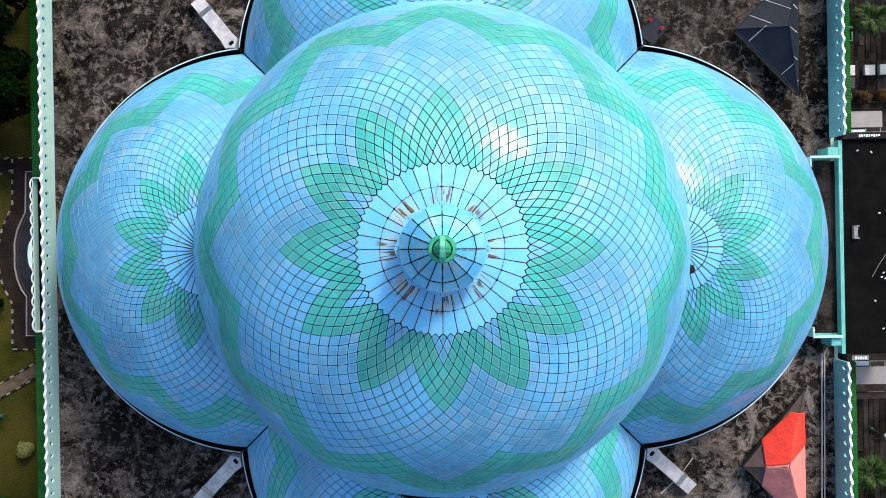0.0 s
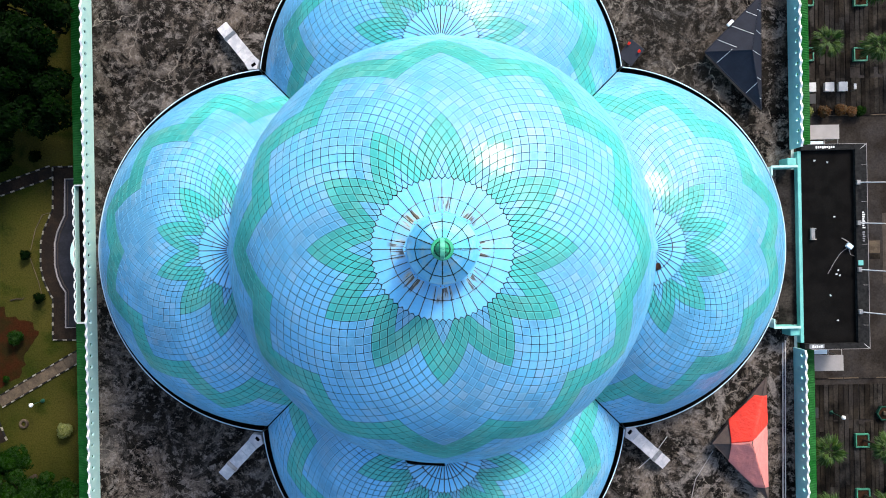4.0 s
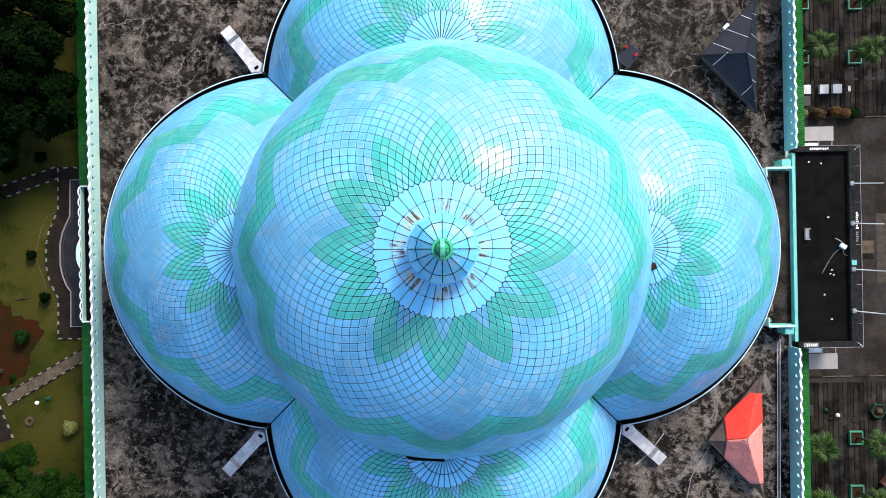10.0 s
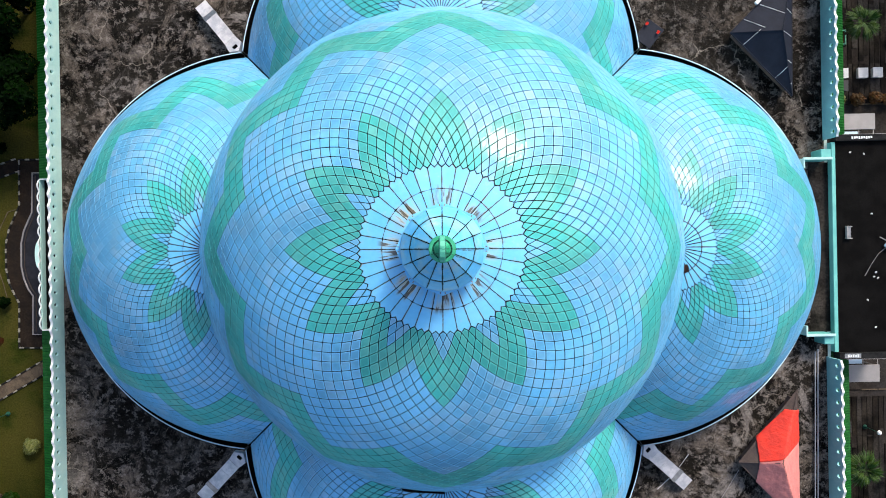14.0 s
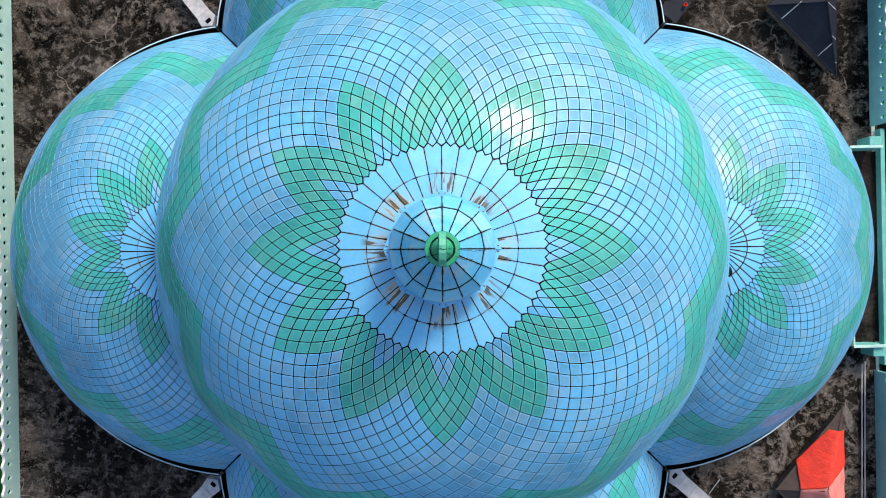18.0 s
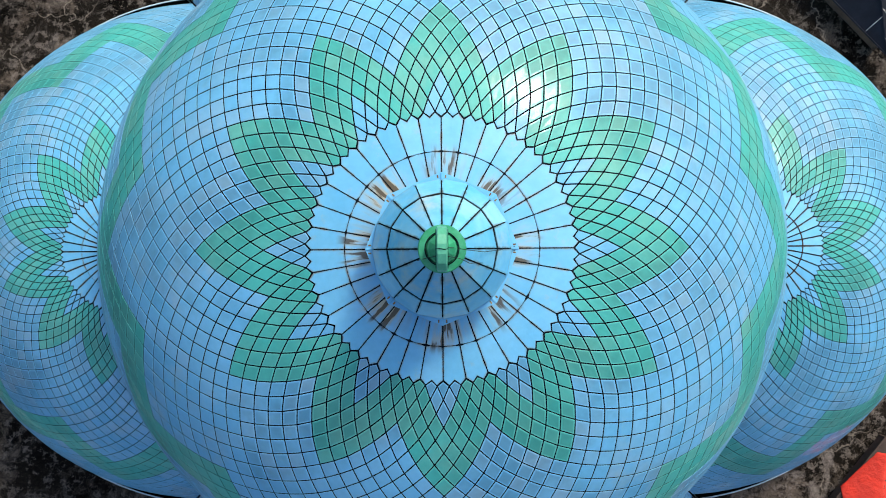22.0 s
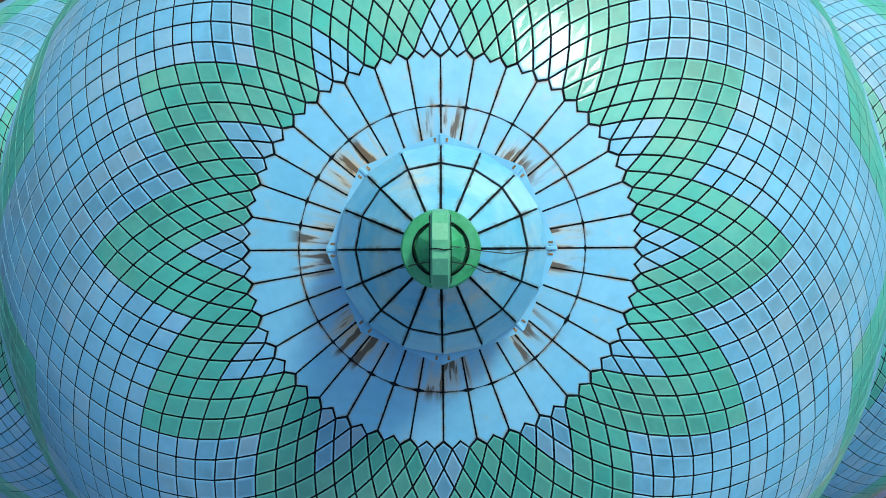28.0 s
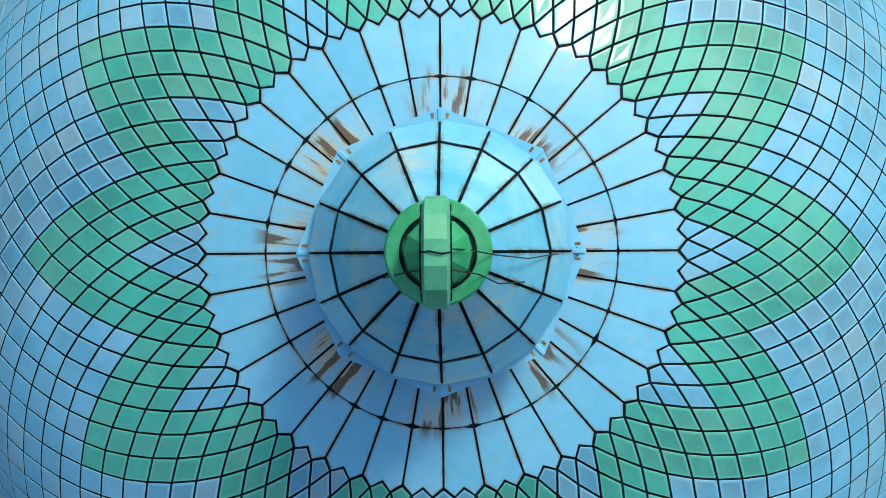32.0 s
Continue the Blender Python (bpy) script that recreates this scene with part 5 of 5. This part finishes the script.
def leaf_mesh(name, blobs, count, size, mat, seed, flat=0.0):
    """Many small folded leaves scattered over the skins of several rounded clumps."""
    rnd = random.Random(seed)
    vs, fs = [], []
    total = sum(b[3] ** 2 for b in blobs)
    for cx, cy, cz, r in blobs:
        for _ in range(int(count * r * r / total)):
            u, a = rnd.uniform(-0.35, 1), rnd.uniform(0, 2 * math.pi)
            q = math.sqrt(max(0, 1 - u * u))
            d = Vector((q * math.cos(a), q * math.sin(a), u))
            lump = 0.78 + 0.35 * noise.noise(d * 2.1 + Vector((cx, cy, seed))) + 0.14 * noise.noise(d * 6 + Vector((cx, cy, seed)))
            c = Vector((cx, cy, cz)) + Vector((d.x, d.y, d.z * 0.75)) * r * lump * rnd.uniform(0.8, 1.05)
            nrm = (d + Vector((rnd.uniform(-1, 1), rnd.uniform(-1, 1), rnd.uniform(-0.2, 1.2))) * 0.7).normalized()
            t = nrm.orthogonal().normalized()
            t = (t * math.cos(a * 7) + nrm.cross(t) * math.sin(a * 7))
            w = nrm.cross(t)
            s = size * rnd.uniform(0.6, 1.3)
            b = len(vs)
            vs += [c - t * s, c + w * s * 0.45 + nrm * s * 0.1, c + t * s, c - w * s * 0.45 + nrm * s * 0.1]
            fs += [(b, b + 1, b + 2), (b, b + 2, b + 3)]
    return raw_mesh(name, vs, fs, mat)


def tree(x, y, h, blobs, mat, label, seed, count=5200, size=0.26, group=""):
    ob = thing("tree", label, "tree", group, at=(x, y, 0))
    rnd = random.Random(seed)
    part("trunk", tube(bmesh.new(), [(0, 0, -0.1), (0.1, 0.05, h * 0.3), (0.05, -0.1, h * 0.62)], 0.28, 10, 0.55), BARK, ob)
    for bx, by, bz, r in blobs:
        part("limb", tube(bmesh.new(), [(0.06, 0, h * 0.4), (bx * 0.5, by * 0.5, (h * 0.45 + bz) / 2), (bx, by, bz)], 0.12, 6, 0.4), BARK, ob)
    link("crown", leaf_mesh("crown", blobs, count, size, mat, seed), ob, "uneven leafy crown")


def blobs_in(seed, n, spread, z, r):
    rnd = random.Random(seed)
    return [(spread * math.sqrt(rnd.random()) * math.cos(a), spread * math.sqrt(rnd.random()) * math.sin(a), z + rnd.uniform(-1, 1), r * rnd.uniform(0.75, 1.2)) for a in [i * 2.4 for i in range(n)]]


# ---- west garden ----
# Last two crowns stand over lawn that is only shaded, imitating its dark.
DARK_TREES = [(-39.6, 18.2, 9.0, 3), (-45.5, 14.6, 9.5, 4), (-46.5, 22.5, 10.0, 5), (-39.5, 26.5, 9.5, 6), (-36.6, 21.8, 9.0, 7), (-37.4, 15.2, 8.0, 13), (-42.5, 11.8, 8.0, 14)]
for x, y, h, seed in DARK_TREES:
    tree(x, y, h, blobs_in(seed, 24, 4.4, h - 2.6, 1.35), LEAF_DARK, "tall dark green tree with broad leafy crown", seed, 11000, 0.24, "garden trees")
for x, y, h, seed, spread in ((-39.8, -21.3, 6.5, 8, 3.4), (-44.2, -19.6, 6.5, 9, 3.2), (-37.2, -27.0, 6.0, 10, 3.2), (-43.0, -27.0, 6.0, 12, 3.2), (-36.9, -22.6, 6.0, 15, 2.6), (-46.5, -22.5, 6.5, 16, 3.0)):
    tree(x, y, h, blobs_in(seed, 22, spread, h - 2.2, 1.1), LEAF, "green tree with dense rounded crown on the lawn", seed, 15000, 0.15, "garden trees")
tree(-43.5, -11.2, 5.0, blobs_in(11, 14, 2.0, 4.2, 0.75), LEAF_LIME, "small lime green tree beside the path", 11, 6500, 0.15, "garden trees")


def shrub(x, y, r, mat, label, seed, count=700, size=0.12, z=None, name="shrub"):
    ob = thing(name, label, "shrub", "garden shrubs", at=(x, y, 0.0))
    part("stem", tube(bmesh.new(), [(0, 0, 0), (0.02, 0.0, r * 0.8)], 0.05, 6), BARK, ob)
    rnd = random.Random(seed)
    blobs = [(0, 0, r * 0.9, r * 0.85)] + [(r * 0.4 * math.cos(k), r * 0.4 * math.sin(k), r * rnd.uniform(0.6, 1.1), r * 0.6) for k in (0.5, 2.3, 4.1)]
    link("foliage", leaf_mesh("foliage", blobs, count, size, mat, seed), ob)


shrub(-36.5, -16.75, 0.85, LEAF_YELLOW, "clipped round yellow-green shrub on the lawn", 21, 1500, 0.10)
shrub(-43.4, 5.75, 1.15, LEAF, "loose green shrub beside the path", 22, 900, 0.17)
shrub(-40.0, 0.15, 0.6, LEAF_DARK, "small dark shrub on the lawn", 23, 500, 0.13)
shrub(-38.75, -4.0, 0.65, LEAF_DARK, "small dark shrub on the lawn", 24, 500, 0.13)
shrub(-40.95, -7.75, 0.85, LEAF, "bright green shrub on bare red soil", 25, 900, 0.13)
shrub(-42.2, -11.75, 0.4, LEAF, "low green shrub beside the path", 26, 300, 0.12)
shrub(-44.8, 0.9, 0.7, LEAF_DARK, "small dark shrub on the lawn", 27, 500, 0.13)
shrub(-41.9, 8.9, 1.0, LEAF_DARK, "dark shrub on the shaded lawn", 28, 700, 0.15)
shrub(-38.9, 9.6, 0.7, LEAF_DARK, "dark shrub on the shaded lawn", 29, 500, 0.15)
for k, (x, y, m) in enumerate(((35.2, 12.45, LEAF_YELLOW), (36.92, 12.52, LEAF_RUST), (38.55, 12.67, LEAF_RUST), (40.42, 12.52, LEAF), (39.6, 12.5, LEAF_RUST))):
    shrub(x, y, 0.72 if k < 3 else 0.6, m, "round shrub with rusty orange leaves by the kerb" if m == LEAF_RUST else "round green shrub by the kerb", 30 + k, 900, 0.12)

soil = thing("bare_soil", "bare red soil patch in the lawn", "soil", kind="structure")
bm = bmesh.new()
out = []
for i in range(90):
    a = 2 * math.pi * i / 90
    r = 1 + 0.3 * noise.noise(Vector((math.cos(a) * 1.6, math.sin(a) * 1.6, 2))) + 0.16 * noise.noise(Vector((math.cos(a) * 6, math.sin(a) * 6, 5)))
    out.append((-44.0 + 4.1 * r * math.cos(a), -8.6 + 4.0 * r * math.sin(a)))
part("soil_patch", slab(bm, out, -0.05, 0.02), RED_SOIL, soil)


def kerb_run(ob, pts, size=0.46):
    """Kerb stones painted white and black by turns along a line."""
    k = 0
    for (x0, y0), (x1, y1) in zip(pts, pts[1:]):
        L = math.hypot(x1 - x0, y1 - y0)
        n = max(1, round(L / size))
        a = math.atan2(y1 - y0, x1 - x0)
        for i in range(n):
            f = (i + 0.5) / n
            me = KERBS[k % 2]
            s = link("kerb_stone", me, ob)
            s.matrix_basis = Matrix.LocRotScale((x0 + (x1 - x0) * f, y0 + (y1 - y0) * f, 0), Euler((0, 0, a)), (L / n / size, 1, 1))
            k += 1


KERBS = [mesh_of("kerb_stone", boxed(-0.19, 0.19, -0.06, 0.06, -0.05, 0.16, 0.015), KERB_WHITE), mesh_of("kerb_stone", boxed(-0.26, 0.26, -0.055, 0.055, -0.05, 0.15, 0.015), KERB_BLACK)]
CURVE = [(-33.6, 8.65), (-37.5, 8.63), (-37.57, 4.53), (-38.0, 3.6), (-38.5, 2.5), (-38.8, 1.2), (-38.84, -1.0), (-38.55, -2.4), (-38.1, -3.4), (-37.72, -4.1), (-37.79, -8.08), (-33.6, -8.2)]
apron = thing("porch_apron", "dark paved apron edged with black and white kerb stones", "paving", kind="structure")
part("apron_paving", slab(bmesh.new(), CURVE, -0.05, 0.03), SOIL_PATH, apron)
kerb_run(apron, CURVE)
INNER = [(-33.7, 7.4), (-36.3, 7.43), (-36.4, 3.92), (-36.75, 3.2), (-37.15, 2.3), (-37.4, 1.2), (-37.42, -0.9), (-37.2, -2.0), (-36.85, -2.9), (-36.43, -3.5), (-36.49, -6.92), (-33.7, -6.95)]
pool = thing("sunken_channel", "curved dark slate channel with a pale raised lip", "channel", kind="structure")
part("channel_floor", slab(bmesh.new(), INNER, 0.03, 0.12), CHANNEL, pool)
part("lip", tube(bmesh.new(), [(x, y, 0.16) for x, y in INNER], 0.07, 6), CANOPY, pool)
part("inner_lip", tube(bmesh.new(), [(x + 0.28, y * 0.97, 0.16) for x, y in INNER[1:-1]], 0.04, 6), PAVER, pool)


def footpath(a, b, width, label, flags=True):
    d = Vector((b[0] - a[0], b[1] - a[1], 0))
    L = d.length
    ob = thing("footpath", label, "footpath", kind="structure", at=(a[0], a[1], 0), rz=math.degrees(math.atan2(d.y, d.x)))
    n = int(L / 1.0)
    for i in range(n):
        part("flag", boxed(L * i / n + 0.01, L * (i + 1) / n - 0.01, -width / 2, width / 2, -0.05, 0.05 + random.uniform(-0.006, 0.006), 0.01), PATH if flags else SOIL_PATH, ob)
    kerb_run(ob, [(0, width / 2 + 0.09), (L, width / 2 + 0.09)], 0.5)
    kerb_run(ob, [(0, -width / 2 - 0.09), (L, -width / 2 - 0.09)], 0.5)


footpath((-33.9, -8.9), (-43.1, -14.05), 0.95, "tan concrete garden path with painted kerbs")
footpath((-37.6, 8.2), (-47.5, 4.85), 0.95, "dark garden path with painted kerbs", False)
footpath((-48.2, -6.6), (-43.5, -18.2), 2.2, "wide dark garden path with painted kerbs", False)


def globe_lamp(x, y, h, label="garden lamp with white globe on green post"):
    ob = thing("globe_lamp", label, "lamp post", "globe lamps", at=(x, y, 0))
    part("post", lathe([(0.2, 0), (0.2, 0.12), (0.09, 0.25), (0.035, 0.5), (0.028, h - 0.25), (0.07, h - 0.2), (0.07, h - 0.14)], 12), POST_GREEN, ob)
    bm = bmesh.new()
    bmesh.ops.create_uvsphere(bm, u_segments=16, v_segments=10, radius=0.2)
    bmesh.ops.translate(bm, vec=(0, 0, h + 0.03), verts=bm.verts)
    part("globe", bm, GLOBE, ob, "white globe", smooth=True)


globe_lamp(-43.95, -2.0, 2.0)
globe_lamp(-38.9, -13.95, 2.0)
globe_lamp(37.3, -16.5, 2.2)
ring = thing("stone_ring", "small pale stone ring lying in the lawn", "stone ring", at=(-40.75, -16.15, 0))
part("ring_stone", lathe([(0.22, 0), (0.22, 0.15), (0.3, 0.2), (0.42, 0.18), (0.46, 0)], 14), PATH, ring)
hose = thing("garden_hose", "thin pale hose lying across the lawn", "hose")
part("hose", tube(bmesh.new(), [(-39.9, 0.0, 0.05), (-39.5, -1.2, 0.05), (-39.1, -2.4, 0.05), (-38.8, -3.6, 0.05)], 0.035, 5), PATH, hose)
hose2 = thing("garden_edging", "thin curved pale edging in the lawn", "edging")
part("edging", tube(bmesh.new(), [(-37.9, 4.2, 0.04), (-38.6, 4.0, 0.05), (-39.3, 2.6, 0.05), (-39.8, 0.6, 0.05)], 0.04, 5), PATH, hose2)
log = thing("fallen_branch", "short dark fallen branch on the grass", "branch", at=(-41.2, -4.1, 0.08))
part("branch", tube(bmesh.new(), [(-0.6, -0.1, 0), (0, 0.05, 0.03), (0.5, 0, 0), (0.75, 0.2, 0)], 0.07, 6, 0.4), BARK, log)

# ---- forecourt furniture ----
for i, (x, y, s) in enumerate(((35.75, 14.9, 0.42), (37.5, 14.9, 0.42), (38.8, 14.92, 0.42))):
    ob = thing("outdoor_unit", "white square cabinet standing on the forecourt", "cabinet", "white cabinets", at=(x, y, 0.1))
    part("case", boxed(-s, s, -s, s, 0, 0.4, 0.03), PLASTIC, ob)
    part("lid", boxed(-s - 0.02, s + 0.02, -s - 0.02, s + 0.02, 0.4, 0.44, 0.01), PLASTIC, ob)
sg = thing("signboard", "small white signboard on a thin post", "signboard", at=(39.75, 15.0, 0.1))
part("post", boxed(-0.03, 0.03, -0.5, -0.44, 0, 1.0), STEEL, sg)
part("board", boxed(-0.12, 0.12, -0.45, 0.1, 0.75, 0.8, 0.01), PLASTIC, sg)
for x, y in ((35.6, 13.7), (35.3, -16.3)):
    bn = thing("dark_bin", "black rubbish bin near the eave", "bin", "bins", at=(x, y, 0.1))
    part("bin_body", boxed(-0.3, 0.3, -0.45, 0.45, 0, 0.8, 0.04), KERB_BLACK, bn)
    part("bin_lid", boxed(-0.33, 0.33, -0.48, 0.48, 0.8, 0.86, 0.02), CABLE, bn)
for y0, y1 in ((9.5, 10.85), (-11.95, -10.5)):
    cn = thing("side_canopy", "pale grey flat canopy beside the entrance porch", "canopy", "side canopies", at=(0, 0, 0))
    part("canopy_slab", boxed(33.0, 36.95, y0, y1, 2.9, 3.05, 0.02), CANOPY, cn)
    part("canopy_frame", boxed(33.0, 35.5, y0 - 0.55 if y0 > 0 else y1 + 0.1, y0 - 0.15 if y0 > 0 else y1 + 0.5, 2.85, 2.95), RIM_WHITE, cn)
    for x in (33.3, 36.8):
        for y in (y0 + 0.1, y1 - 0.1):
            part("canopy_post", tube(bmesh.new(), [(x, y, 0.05), (x, y, 2.9)], 0.05, 8), STEEL, cn)
    e = y0 - 1.0 if y0 > 0 else y1 + 1.0
    for x in (35.6, 36.85):
        part("canopy_arm", boxed(x - 0.03, x + 0.03, min(e, y0 if y0 > 0 else y1), max(e, y0 if y0 > 0 else y1), 2.9, 2.96), CANOPY, cn)
hexp = thing("hexagonal_planter", "green hexagonal planter with potted plants", "planter", at=(42.3, -16.6, 0.1))
part("rim", lathe([(0.75, 0), (0.75, 0.35), (0.66, 0.35), (0.66, 0.25), (0, 0.25)], 6), POST_GREEN, hexp)
part("soil", lathe([(0.655, 0.255), (0, 0.28)], 6), SOIL, hexp)
part("stone", boxed(-0.25, 0.3, -0.15, 0.25, 0.3, 0.55, 0.05), PATH, hexp)
tbl = thing("round_basin", "small pale round basin beside the planter", "basin", at=(43.5, -16.0, 0.1))
part("basin_bowl", lathe([(0.2, 0), (0.15, 0.4), (0.45, 0.6), (0.42, 0.62), (0.1, 0.5), (0, 0.5)], 20), PATH, tbl)
crate = thing("metal_crate", "dark metal crate beside the planter", "crate", at=(43.6, -17.0, 0.1), rz=30)
part("crate_body", boxed(-0.5, 0.5, -0.35, 0.35, 0, 0.5, 0.03), KERB_BLACK, crate)
part("crate_lid", boxed(-0.35, 0.35, -0.25, 0.25, 0.5, 0.56, 0.02), STEEL, crate)
kiosk = thing("stepped_block", "low mauve-grey stepped block with a dark slot", "block", at=(47.0, -15.35, 0.05))
part("block_base", boxed(-1.95, 1.95, -1.45, 1.45, 0, 0.7), KIOSK_ROOF, kiosk)
part("block_top", boxed(-2.1, 2.1, -1.6, 1.6, 0.7, 0.85, 0.02), KIOSK_ROOF, kiosk)
part("roof_step", boxed(-1.0, 1.9, -1.0, 1.0, 0.85, 1.1, 0.02), KIOSK_ROOF, kiosk)
part("roof_slot", boxed(-1.75, -1.6, -1.2, 1.2, 0.852, 0.9), KERB_BLACK, kiosk, "dark drain slot")
court = thing("round_court", "pale round court behind a curved green fence", "court", kind="structure", at=(51.5, -29.8, 0.10))
part("court_floor", lathe([(9.2, 0), (9.2, 0.06), (0, 0.06)], 64), CANOPY, court)
part("court_ring", lathe([(6.9, 0.06), (6.9, 0.075), (7.3, 0.075), (7.3, 0.06)], 64), LEAF_YELLOW, court, "yellow painted ring")
fence = thing("curved_fence", "curved green low fence round the court", "fence", at=(51.5, -29.8, 0.05))
for k in range(12):
    a0, a1 = radians(100 + k * 8), radians(100 + k * 8 + 7.6)
    part("fence_panel", lathe([(10.3, 0), (10.3, 0.9), (10.38, 0.94), (10.46, 0.9), (10.46, 0)], 4, (a0, a1)), PLANTER, fence)
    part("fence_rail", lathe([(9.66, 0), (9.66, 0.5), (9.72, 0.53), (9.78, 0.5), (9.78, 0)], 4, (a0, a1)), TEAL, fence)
for k in range(7):
    a = radians(112 + 11 * k)
    shrub(51.5 + 9.75 * math.cos(a), -29.8 + 9.75 * math.sin(a), 0.45, LEAF, "low green shrub inside the curved fence", 60 + k, 350, 0.1)

seams = thing("deck_seams", "rough pale mortar seams across the roof deck", "seam", kind="structure")
for x0, y0, x1, y1 in ((17.2, 23.0, 23.2, 16.8), (19.9, 20.7, 21.6, 22.2), (21.7, 18.8, 23.6, 20.4), (14.6, 21.8, 17.0, 24.0), (15.4, 18.2, 18.2, 15.4), (24.4, 23.2, 27.0, 20.9),
                       (-27.5, 20.5, -22.0, 15.2), (-25.0, -14.0, -19.5, -19.0), (19.5, -14.4, 23.0, -18.0), (-29.5, -6.0, -29.2, -18.0)):
    pts = []
    for i in range(13):
        f = i / 12
        pts.append((x0 + (x1 - x0) * f + 0.08 * noise.noise(Vector((x0, f * 5, 0))), y0 + (y1 - y0) * f + 0.08 * noise.noise(Vector((y0, f * 5, 4))), DECK_Z + 0.004 + 0.012 * noise.noise(Vector((x0, f * 9, 8)))))
    part("seam", tube(bmesh.new(), pts, 0.035, 5), DECK, seams)

crate2 = thing("wooden_box", "small reddish brown box beside the curved fence", "box", at=(42.93, -23.56, 0.1), rz=40)
part("box_body", boxed(-0.45, 0.45, -0.32, 0.32, 0, 0.55, 0.02), BROWN_BOX, crate2)
part("box_lid", boxed(-0.48, 0.48, -0.35, 0.35, 0.55, 0.6, 0.01), BROWN_BOX, crate2)
drum = thing("teal_drum", "dark teal round drum beside the curved fence", "drum", at=(44.08, -21.36, 0.1))
part("drum_body", lathe([(0.42, 0), (0.48, 0.4), (0.42, 0.8), (0.36, 0.82), (0.34, 0.7), (0, 0.7)], 20), POST_GREEN, drum)
